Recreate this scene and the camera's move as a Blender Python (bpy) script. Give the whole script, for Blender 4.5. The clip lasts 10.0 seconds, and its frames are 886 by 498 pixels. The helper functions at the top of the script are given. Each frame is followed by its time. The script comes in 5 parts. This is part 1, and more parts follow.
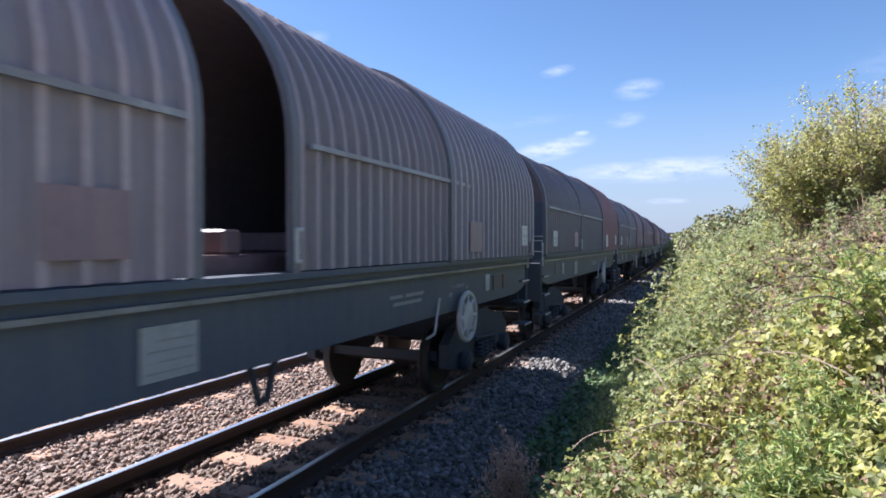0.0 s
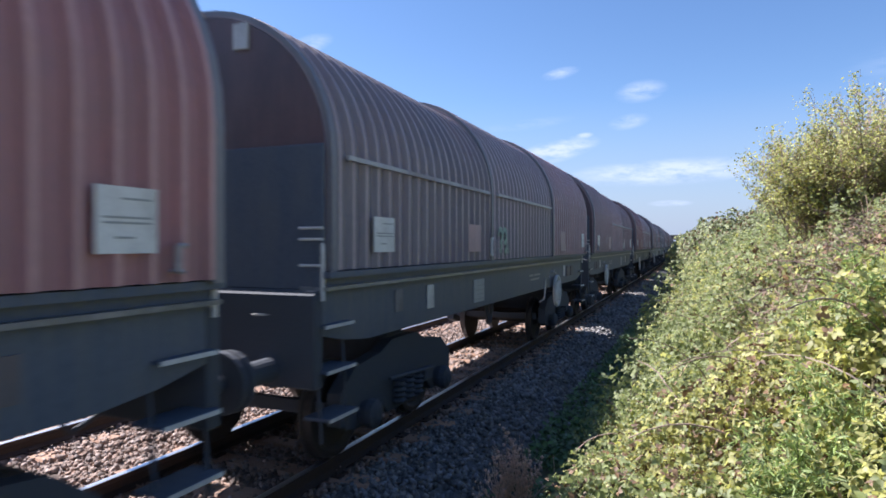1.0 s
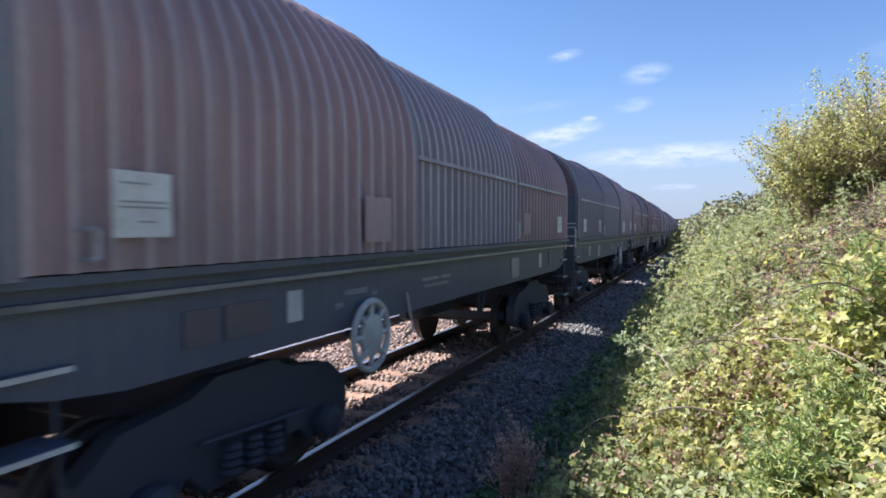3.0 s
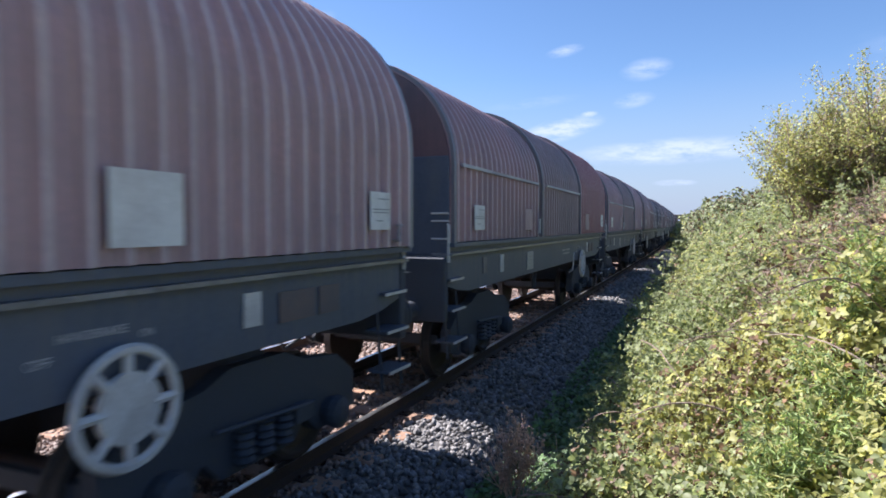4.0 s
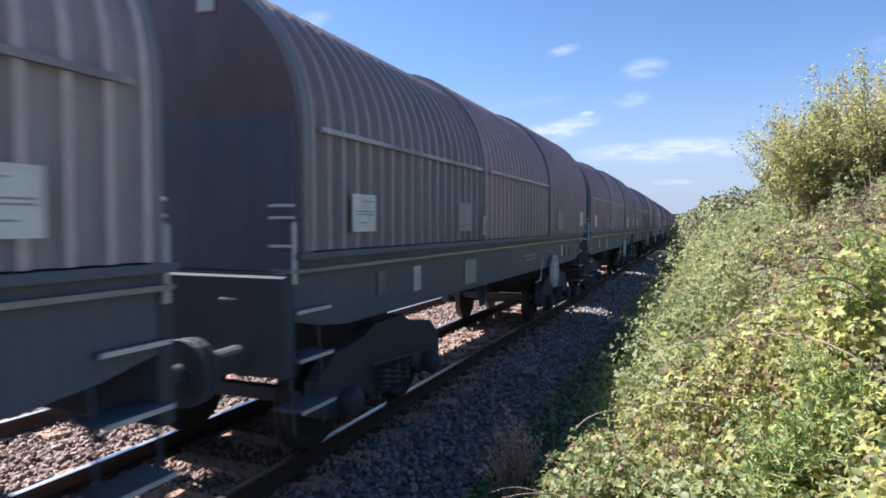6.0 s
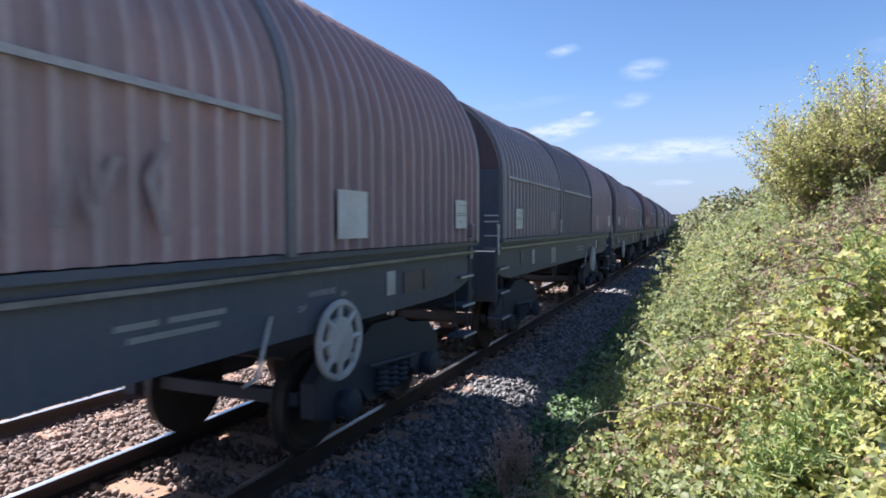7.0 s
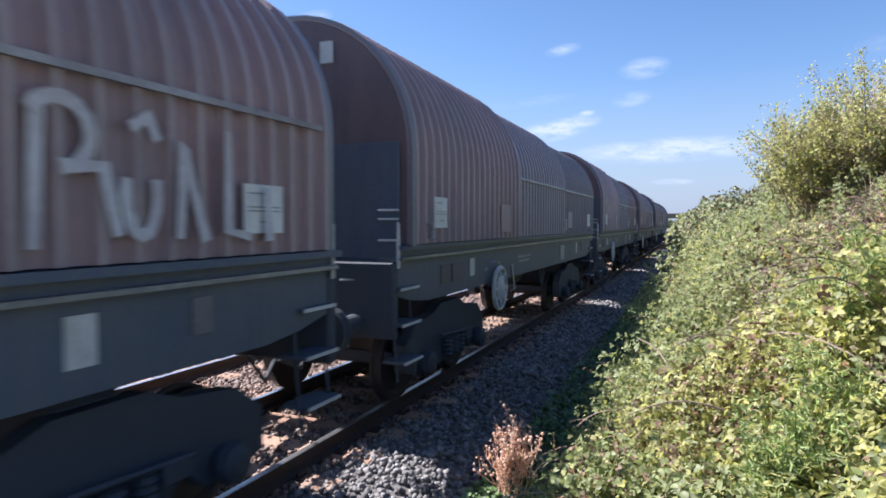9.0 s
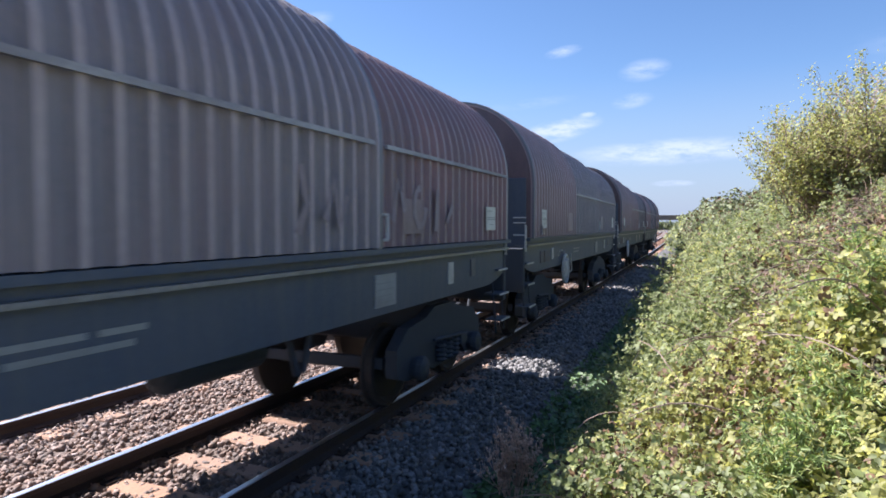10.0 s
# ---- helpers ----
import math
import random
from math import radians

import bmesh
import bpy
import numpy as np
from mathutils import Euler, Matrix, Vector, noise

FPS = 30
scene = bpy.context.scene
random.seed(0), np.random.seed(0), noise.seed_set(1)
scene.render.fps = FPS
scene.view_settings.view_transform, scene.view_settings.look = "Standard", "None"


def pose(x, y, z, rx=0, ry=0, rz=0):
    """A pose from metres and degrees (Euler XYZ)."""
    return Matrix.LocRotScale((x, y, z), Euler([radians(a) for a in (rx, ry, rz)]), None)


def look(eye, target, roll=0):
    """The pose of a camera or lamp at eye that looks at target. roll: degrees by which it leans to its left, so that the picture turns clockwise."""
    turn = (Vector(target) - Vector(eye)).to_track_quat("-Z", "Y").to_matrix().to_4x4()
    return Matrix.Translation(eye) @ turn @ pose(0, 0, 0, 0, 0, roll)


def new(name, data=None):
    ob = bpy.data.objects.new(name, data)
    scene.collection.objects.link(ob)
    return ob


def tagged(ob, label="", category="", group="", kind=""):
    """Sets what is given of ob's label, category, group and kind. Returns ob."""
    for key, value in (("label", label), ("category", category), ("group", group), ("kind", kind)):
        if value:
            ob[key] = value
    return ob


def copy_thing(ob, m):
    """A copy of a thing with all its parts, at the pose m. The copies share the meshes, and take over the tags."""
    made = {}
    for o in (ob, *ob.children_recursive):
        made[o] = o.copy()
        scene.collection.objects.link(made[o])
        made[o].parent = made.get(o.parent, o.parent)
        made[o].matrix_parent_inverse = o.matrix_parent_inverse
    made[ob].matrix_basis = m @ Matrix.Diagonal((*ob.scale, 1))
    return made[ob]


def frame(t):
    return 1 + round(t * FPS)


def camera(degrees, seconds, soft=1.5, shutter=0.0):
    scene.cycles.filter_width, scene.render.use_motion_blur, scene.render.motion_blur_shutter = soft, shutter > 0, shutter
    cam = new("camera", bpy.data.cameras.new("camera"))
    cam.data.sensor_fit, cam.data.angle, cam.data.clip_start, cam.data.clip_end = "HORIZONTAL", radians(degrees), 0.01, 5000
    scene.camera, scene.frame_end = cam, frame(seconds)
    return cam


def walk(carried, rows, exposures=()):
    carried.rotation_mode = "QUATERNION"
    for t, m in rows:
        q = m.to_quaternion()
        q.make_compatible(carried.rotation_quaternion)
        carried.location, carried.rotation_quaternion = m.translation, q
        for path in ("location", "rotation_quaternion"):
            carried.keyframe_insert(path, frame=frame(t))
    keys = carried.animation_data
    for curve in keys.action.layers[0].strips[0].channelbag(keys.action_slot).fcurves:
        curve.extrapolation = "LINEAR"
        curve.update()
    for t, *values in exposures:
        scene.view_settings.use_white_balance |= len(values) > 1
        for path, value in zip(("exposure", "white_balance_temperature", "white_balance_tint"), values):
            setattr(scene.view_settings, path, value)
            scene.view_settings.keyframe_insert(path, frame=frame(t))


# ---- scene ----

# camera: stands beside the line, panned and tilted slightly by hand
EYE_H = 2.06
cam = camera(71.0, 10.0, soft=1.7, shutter=0.08)


def eye(pitch, yaw):
    return pose(0, 0, EYE_H, 90 + pitch, 0, yaw)


walk(cam, [
    (0.0, eye(-0.52, 22.10)), (0.5, eye(-0.32, 22.22)), (1.0, eye(-0.32, 22.38)), (1.5, eye(-0.47, 22.52)),
    (2.0, eye(-0.94, 22.70)), (2.5, eye(-1.41, 22.70)), (3.0, eye(-1.80, 22.71)), (4.0, eye(-2.19, 22.70)),
    (4.5, eye(-2.29, 22.62)), (5.0, eye(-2.29, 22.52)), (6.0, eye(-2.25, 22.50)), (7.0, eye(-2.21, 22.50)),
    (8.0, eye(-2.29, 22.50)), (9.0, eye(-2.29, 22.50)), (9.5, eye(-2.28, 22.50)), (10.0, eye(-2.14, 22.55)),
], exposures=[(0.0, 1.52, 5620, 17), (10.0, 1.52, 5620, 17)])

# daylight: sun beyond the train, a little behind the camera's shoulder
SUN_EL, SUN_TRAVEL = 46.5, (1.0, -0.05)
sun = new("sun", bpy.data.lights.new("sun", "SUN"))
sun.data.energy, sun.data.angle, sun.data.color = 4.4, radians(0.53), (1.0, 0.90, 0.76)
_h = math.hypot(*SUN_TRAVEL)
_travel = Vector((SUN_TRAVEL[0] / _h, SUN_TRAVEL[1] / _h, -math.tan(radians(SUN_EL))))
sun.matrix_world = look((0, 0, 40), Vector((0, 0, 40)) + _travel)


def make_world():
    w = bpy.data.worlds.new("sky")
    scene.world = w
    w.use_nodes = True
    nt = w.node_tree
    nt.nodes.clear()
    N, Lk = nt.nodes.new, nt.links.new
    out, bg, sky = N("ShaderNodeOutputWorld"), N("ShaderNodeBackground"), N("ShaderNodeTexSky")
    sky.sky_type, sky.sun_disc = "NISHITA", False
    sky.sun_elevation = radians(SUN_EL)
    sky.sun_rotation = math.atan2(-SUN_TRAVEL[0], -SUN_TRAVEL[1])
    sky.air_density, sky.dust_density, sky.ozone_density = 1.0, 0.35, 2.0
    bg.inputs["Strength"].default_value = 0.13
    co = N("ShaderNodeTexCoord")
    # thin streaks of cloud, long and flat near the horizon
    sep = N("ShaderNodeSeparateXYZ")
    Lk(co.outputs["Generated"], sep.inputs[0])

    def m(op, a, b=None, clamp=False):
        n = N("ShaderNodeMath")
        n.operation, n.use_clamp = op, clamp
        for k, v in enumerate((a, b)):
            if v is None:
                continue
            if isinstance(v, (int, float)):
                n.inputs[k].default_value = v
            else:
                Lk(v, n.inputs[k])
        return n.outputs[0]

    az = m("MULTIPLY", m("ARCTAN2", sep.outputs[0], sep.outputs[1]), 57.2958)
    el = m("MULTIPLY", m("ARCSINE", sep.outputs[2]), 57.2958)
    comb = N("ShaderNodeCombineXYZ")
    Lk(m("MULTIPLY", az, 0.22), comb.inputs[0])
    Lk(m("MULTIPLY", el, 0.75), comb.inputs[1])
    noi = N("ShaderNodeTexNoise")
    noi.inputs["Scale"].default_value, noi.inputs["Detail"].default_value, noi.inputs["Roughness"].default_value = 1.3, 8, 0.66
    Lk(comb.outputs[0], noi.inputs["Vector"])
    total = None
    for a, e, wa, we, tilt, k in CLOUDS:
        da, de = m("SUBTRACT", az, a), m("SUBTRACT", el, e)
        de = m("SUBTRACT", de, m("MULTIPLY", da, tilt))
        r = m("ADD", m("POWER", m("ABSOLUTE", m("DIVIDE", da, wa)), 2), m("POWER", m("ABSOLUTE", m("DIVIDE", de, we)), 2))
        soft = m("MULTIPLY", m("POWER", m("SUBTRACT", 1.0, m("MULTIPLY", r, 0.75), True), 1.4), k)
        shape = m("MULTIPLY", soft, m("MULTIPLY", m("SUBTRACT", noi.outputs["Fac"], 0.36), 4.0, True), True)
        total = shape if total is None else m("MAXIMUM", total, shape)
    haze = m("MULTIPLY", m("POWER", m("SUBTRACT", 1.0, m("DIVIDE", m("ABSOLUTE", el), 13.0), True), 1.1), 0.95)
    low = N("ShaderNodeMix")
    low.data_type = "RGBA"
    low.inputs["B"].default_value = (1.36, 1.55, 1.83, 1)
    Lk(haze, low.inputs["Factor"])
    mix = N("ShaderNodeMix")
    mix.data_type = "RGBA"
    Lk(total, mix.inputs["Factor"])
    hs = N("ShaderNodeHueSaturation")
    hs.inputs["Saturation"].default_value, hs.inputs["Value"].default_value = 1.08, 0.41
    Lk(sky.outputs[0], hs.inputs["Color"])
    Lk(hs.outputs[0], low.inputs["A"])
    Lk(low.outputs["Result"], mix.inputs["A"])
    mix.inputs["B"].default_value = (2.2, 2.42, 2.75, 1)
    Lk(mix.outputs["Result"], bg.inputs["Color"])
    Lk(bg.outputs[0], out.inputs[0])


# bearing from the line's direction, elevation, half width, half height (degrees), slope, density
CLOUDS = [
    (-12.1, 8.5, 3.6, 1.0, 0.2, 1.5), (-9.6, 9.75, 0.8, 0.3, 0.1, 1.4), (-2.6, 6.35, 8.2, 1.1, 0.02, 1.35),
    (-11.7, 15.2, 1.6, 0.5, 0.15, 0.65), (-4.75, 13.3, 2.1, 0.9, 0.08, 0.6), (-5.75, 10.8, 1.7, 0.65, 0.12, 0.6),
    (-2.3, 3.65, 1.8, 0.28, 0.0, 1.0), (-14.5, 10.9, 4.0, 0.5, 0.1, 0.22), (-34.5, 17.5, 2.0, 0.8, 0.3, 0.6),
    (28.0, 14.0, 16.0, 3.0, 0.05, 0.7), (70.0, 20.0, 20.0, 4.0, 0.0, 0.7), (-75.0, 18.0, 16.0, 3.0, 0.1, 0.5),
]
make_world()


# ---------------------------------------------------------------- materials
def mat(name, base, rough=0.6, metal=0.0, grain=None, stain=None, bump=0.0, scale=6.0, spread=0.0, spec=0.5, island=0.0,
        streak=None, transl=0.0):
    """base colour, varied by grain (fine), stain (colour, amount, scale), spread (per object), streak (vertical dirt)."""
    ma = bpy.data.materials.new(name)
    ma.use_nodes = True
    nt = ma.node_tree
    N, Lk = nt.nodes.new, nt.links.new
    b = nt.nodes["Principled BSDF"]
    b.inputs["Roughness"].default_value, b.inputs["Metallic"].default_value = rough, metal
    b.inputs["Specular IOR Level"].default_value = spec
    co = N("ShaderNodeTexCoord")

    def tex(sc, detail=5, rough_=0.6, vec=None):
        n = N("ShaderNodeTexNoise")
        n.inputs["Scale"].default_value, n.inputs["Detail"].default_value, n.inputs["Roughness"].default_value = sc, detail, rough_
        Lk(vec or co.outputs["Object"], n.inputs["Vector"])
        return n.outputs["Fac"]

    def ramp(fac, lo, hi):
        n = N("ShaderNodeMapRange")
        n.inputs["From Min"].default_value, n.inputs["From Max"].default_value = lo, hi
        Lk(fac, n.inputs["Value"])
        return n.outputs[0]

    def mixc(fac, a, bcol, kind="MIX"):
        n = N("ShaderNodeMix")
        n.data_type, n.blend_type = "RGBA", kind
        if isinstance(fac, float):
            n.inputs["Factor"].default_value = fac
        else:
            Lk(fac, n.inputs["Factor"])
        for key, v in (("A", a), ("B", bcol)):
            if isinstance(v, tuple):
                n.inputs[key].default_value = (*v, 1)
            else:
                Lk(v, n.inputs[key])
        return n.outputs["Result"]

    col = tuple(base)
    if isinstance(grain, tuple):
        col = mixc(ramp(tex(scale * 5), 0.3, 0.7), col, grain)
    if stain:
        sc, amount, size = stain
        n = N("ShaderNodeMath")
        n.operation = "MULTIPLY"
        Lk(ramp(tex(size, 6, 0.65), 0.42, 0.68), n.inputs[0])
        n.inputs[1].default_value = amount
        col = mixc(n.outputs[0], col, sc)
    if streak:
        sc, amount = streak
        mp = N("ShaderNodeMapping")
        mp.inputs["Scale"].default_value = (3.0, 9.0, 0.7)
        Lk(co.outputs["Object"], mp.inputs["Vector"])
        n = N("ShaderNodeMath")
        n.operation = "MULTIPLY"
        Lk(ramp(tex(1.6, 5, 0.6, mp.outputs[0]), 0.42, 0.66), n.inputs[0])
        n.inputs[1].default_value = amount
        col = mixc(n.outputs[0], col, sc)
    if spread or island:
        if spread:
            rnd = N("ShaderNodeObjectInfo").outputs["Random"]
        else:
            rnd = N("ShaderNodeNewGeometry").outputs["Random Per Island"]
        amt = spread or island
        hs = N("ShaderNodeHueSaturation")
        v = N("ShaderNodeMapRange")
        v.inputs["To Min"].default_value, v.inputs["To Max"].default_value = 1 - amt, 1 + amt
        Lk(rnd, v.inputs["Value"])
        Lk(v.outputs[0], hs.inputs["Value"])
        h = N("ShaderNodeMath")
        h.operation = "MULTIPLY"
        Lk(rnd, h.inputs[0])
        h.inputs[1].default_value = 7.31
        h2 = N("ShaderNodeMath")
        h2.operation = "FRACT"
        Lk(h.outputs[0], h2.inputs[0])
        s = N("ShaderNodeMapRange")
        s.inputs["To Min"].default_value, s.inputs["To Max"].default_value = 1 - amt * 0.7, 1 + amt * 0.3
        Lk(h2.outputs[0], s.inputs["Value"])
        Lk(s.outputs[0], hs.inputs["Saturation"])
        if isinstance(col, tuple):
            hs.inputs["Color"].default_value = (*col, 1)
        else:
            Lk(col, hs.inputs["Color"])
        col = hs.outputs["Color"]
    if isinstance(col, tuple):
        b.inputs["Base Color"].default_value = (*col, 1)
    else:
        Lk(col, b.inputs["Base Color"])
    if bump:
        bp = N("ShaderNodeBump")
        bp.inputs["Strength"].default_value, bp.inputs["Distance"].default_value = bump, 0.02
        Lk(tex(scale * 4, 8, 0.65), bp.inputs["Height"])
        Lk(bp.outputs[0], b.inputs["Normal"])
    if transl:
        tr = N("ShaderNodeBsdfTranslucent")
        if isinstance(col, tuple):
            tr.inputs["Color"].default_value = (*col, 1)
        else:
            Lk(col, tr.inputs["Color"])
        ms = N("ShaderNodeMixShader")
        ms.inputs[0].default_value = transl
        Lk(b.outputs[0], ms.inputs[1])
        Lk(tr.outputs[0], ms.inputs[2])
        Lk(ms.outputs[0], nt.nodes["Material Output"].inputs[0])
    return ma


def hood_paint(name, body, alt, grime, streak, spread):
    return mat(name, body, 0.5, 0.0, alt, (grime, 0.75, 0.55), 0.25, 4, spread, streak=(streak, 0.45))


M_HOOD = hood_paint("hood_paint", (0.40, 0.235, 0.245), (0.32, 0.21, 0.225), (0.20, 0.175, 0.195), (0.38, 0.28, 0.27), 0.22)
M_HOOD_RED = hood_paint("hood_red_paint", (0.40, 0.19, 0.19), (0.34, 0.175, 0.18), (0.23, 0.16, 0.17), (0.28, 0.15, 0.15), 0.15)
M_HOOD_DARK = hood_paint("hood_grimy_paint", (0.235, 0.20, 0.225), (0.185, 0.175, 0.205), (0.30, 0.22, 0.23), (0.30, 0.275, 0.285), 0.2)
# dark red, taken darker to carry the shade of wagon gaps and hood interior
M_SHADED_RED = hood_paint("end_wall_paint", (0.17, 0.095, 0.10), (0.13, 0.085, 0.09), (0.08, 0.07, 0.08), (0.20, 0.13, 0.13), 0.2)
# rib crests: paler copies of the hood paint, a highlight put into the colour
M_CREST_LIT = hood_paint("rib_crest", (0.50, 0.40, 0.40), (0.38, 0.30, 0.31), (0.22, 0.17, 0.18), (0.52, 0.44, 0.44), 0.25)
M_CREST_LIT_RED = hood_paint("rib_crest_red", (0.53, 0.32, 0.30), (0.43, 0.26, 0.25), (0.30, 0.18, 0.18), (0.58, 0.36, 0.34), 0.2)
M_BAND = mat("dark_band_paint", (0.16, 0.16, 0.18), 0.45, 0.0, (0.20, 0.19, 0.20), None, 0.1, 5)
M_STRIP = mat("pale_rail_metal", (0.46, 0.46, 0.47), 0.5, 0.1, (0.30, 0.29, 0.30), ((0.17, 0.14, 0.15), 0.9, 0.8), 0.1, 6)
M_FRAME = mat("underframe_paint", (0.082, 0.106, 0.150), 0.55, 0.0, (0.062, 0.082, 0.118), ((0.115, 0.126, 0.15), 0.6, 0.7), 0.2, 6, streak=((0.14, 0.14, 0.145), 0.35))
M_LIP = mat("worn_lip", (0.31, 0.32, 0.33), 0.4, 0.2, (0.20, 0.20, 0.21), ((0.07, 0.075, 0.085), 0.95, 0.9), 0.1, 6)
M_BOGIE = mat("bogie_grime", (0.050, 0.062, 0.085), 0.75, 0.0, (0.055, 0.060, 0.070), None, 0.3, 8)
M_WHEEL = mat("wheel_steel", (0.055, 0.050, 0.050), 0.6, 0.3, (0.075, 0.062, 0.055), None, 0.2, 8)
M_TREAD = mat("polished_steel", (0.45, 0.45, 0.46), 0.25, 1.0)
M_WHITE = mat("dirty_white_paint", (0.66, 0.66, 0.64), 0.55, 0.0, (0.52, 0.52, 0.50), ((0.30, 0.28, 0.26), 0.5, 3.0), 0.1, 8)
M_PLATE = mat("white_label", (0.70, 0.70, 0.67), 0.5, 0.0, (0.62, 0.62, 0.60), ((0.35, 0.33, 0.30), 0.5, 2.5), 0.05, 8)
M_GREYPLATE = mat("grey_label", (0.20, 0.20, 0.21), 0.6, 0.0, (0.15, 0.15, 0.16), ((0.08, 0.07, 0.07), 0.6, 2.5), 0.05, 8)
M_GREYLAB = mat("weathered_panel", (0.42, 0.43, 0.42), 0.6, 0.0, (0.34, 0.35, 0.35), ((0.22, 0.21, 0.20), 0.6, 2.5), 0.05, 8)
M_PATCH = mat("faded_patch", (0.37, 0.20, 0.20), 0.6, 0.0, (0.29, 0.175, 0.18), ((0.13, 0.11, 0.12), 0.6, 2.5), 0.05, 8)
M_DULL = mat("dull_brown_plate", (0.125, 0.112, 0.118), 0.6, 0.0, (0.10, 0.092, 0.10), ((0.17, 0.12, 0.11), 0.6, 4.0), 0.05, 8)
M_FAINT = mat("faint_print", (0.33, 0.34, 0.33), 0.6, 0.0, (0.27, 0.28, 0.27))
M_INK = mat("black_print", (0.03, 0.03, 0.035), 0.6)
M_TAG = mat("pale_spray_paint", (0.58, 0.58, 0.60), 0.7, 0.0, (0.46, 0.45, 0.47), ((0.25, 0.20, 0.21), 0.6, 1.6), 0.05, 5)
M_TAGG = mat("green_spray_paint", (0.34, 0.45, 0.36), 0.7, 0.0, (0.26, 0.34, 0.28), ((0.12, 0.12, 0.11), 0.6, 2.0))
M_STENCIL = mat("stencil_paint", (0.50, 0.51, 0.52), 0.6, 0.0, (0.40, 0.40, 0.41), ((0.25, 0.25, 0.25), 0.5, 3.0))
M_TAGF = mat("faded_spray_paint", (0.36, 0.31, 0.32), 0.7, 0.0, (0.30, 0.24, 0.25), ((0.22, 0.17, 0.18), 0.7, 1.6))
M_YELLOW = mat("reflector_plate", (0.55, 0.42, 0.30), 0.5, 0.0, (0.45, 0.36, 0.28))
M_RAIL = mat("rusty_rail", (0.065, 0.042, 0.034), 0.75, 0.1, (0.045, 0.032, 0.028), None, 0.25, 10)
M_HEAD = mat("rail_head", (0.72, 0.72, 0.74), 0.34, 1.0)
M_SLEEPER = mat("sleeper_concrete", (0.44, 0.26, 0.165), 0.85, 0.0, (0.34, 0.21, 0.14), ((0.26, 0.15, 0.10), 0.5, 2.0), 0.4, 6, 0.15)
M_BALLAST = mat("ballast_ground", (0.25, 0.20, 0.175), 0.95, 0.0, (0.10, 0.08, 0.07), ((0.20, 0.13, 0.09), 0.5, 0.8), 1.0, 5)
M_STONE = mat("ballast_stone", (0.31, 0.215, 0.165), 0.9, 0.0, (0.22, 0.165, 0.14), None, 0.3, 10, island=0.5)
# near shoulder: greyer ballast and stones, the train's shade put into the colour
M_SHOULDER_SHADE = mat("shoulder_ballast", (0.19, 0.18, 0.175), 0.95, 0.0, (0.095, 0.092, 0.09), ((0.15, 0.14, 0.13), 0.5, 0.8), 1.0, 5)
M_STONE_SHADE = mat("grey_stone", (0.245, 0.235, 0.23), 0.9, 0.0, (0.18, 0.172, 0.17), None, 0.3, 10, island=0.5)
M_SOIL = mat("bank_soil", (0.085, 0.090, 0.045), 0.95, 0.0, (0.055, 0.065, 0.030), ((0.14, 0.11, 0.065), 0.7, 1.5), 0.6, 5)
M_LEAF = mat("bramble_leaf", (0.32, 0.355, 0.135), 0.55, 0.0, (0.235, 0.29, 0.10), None, 0.0, 8, island=0.33, transl=0.42)
M_LEAFY = mat("yellow_leaf", (0.53, 0.51, 0.16), 0.55, 0.0, (0.43, 0.44, 0.13), None, 0.0, 8, island=0.35, transl=0.5)
M_FEATHER = mat("feathery_leaf", (0.36, 0.46, 0.15), 0.6, 0.0, (0.28, 0.38, 0.12), None, 0.0, 8, island=0.3, transl=0.4)
M_LEAFB = mat("brown_leaf", (0.26, 0.16, 0.085), 0.7, 0.0, (0.10, 0.06, 0.03), None, 0.0, 8, island=0.4, transl=0.15)
M_LEAFFAR = mat("hedge_leaf", (0.21, 0.26, 0.11), 0.6, 0.0, (0.25, 0.26, 0.12), None, 0.0, 2, island=0.4, transl=0.25)
M_TWIG = mat("twig_bark", (0.38, 0.27, 0.21), 0.85, 0.0, (0.26, 0.18, 0.14), None, 0.2, 10, island=0.3)
M_DRY = mat("dry_stem", (0.90, 0.68, 0.53), 0.85, 0.0, (0.80, 0.58, 0.45), None, 0.1, 10, island=0.2, transl=0.4)
M_GRASS = mat("verge_grass", (0.17, 0.26, 0.10), 0.6, 0.0, (0.12, 0.20, 0.075), None, 0.0, 6, island=0.4, transl=0.2)
# fields, mostly unseen: made pale so that they bounce sunlight onto the train
M_BOUNCE_FIELD = mat("far_field", (0.27, 0.25, 0.13), 0.95, 0.0, (0.33, 0.29, 0.16), ((0.17, 0.19, 0.08), 0.5, 0.03), 0.3, 1)
M_BRICK = mat("bridge_brick", (0.16, 0.14, 0.13), 0.9, 0.0, (0.10, 0.09, 0.085), None, 0.2, 3)


# ---------------------------------------------------------------- mesh helpers
def mesh_ob(name, verts, faces, material, smooth=False):
    me = bpy.data.meshes.new(name)
    me.from_pydata([tuple(v) for v in verts], [], [tuple(f) for f in faces])
    for ma in (material if isinstance(material, (list, tuple)) else [material]):
        me.materials.append(ma)
    if smooth:
        me.polygons.foreach_set("use_smooth", [True] * len(me.polygons))
    me.update()
    return new(name, me)


def part(name, bm, material, parent=None, label=""):
    """Link a bmesh as one mesh object under a thing or part."""
    me = bpy.data.meshes.new(name)
    bmesh.ops.recalc_face_normals(bm, faces=bm.faces)
    bm.to_mesh(me)
    bm.free()
    for ma in (material if isinstance(material, (list, tuple)) else [material]):
        me.materials.append(ma)
    ob = new(name, me)
    ob.parent = parent
    if label:
        ob["label"] = label
    return ob


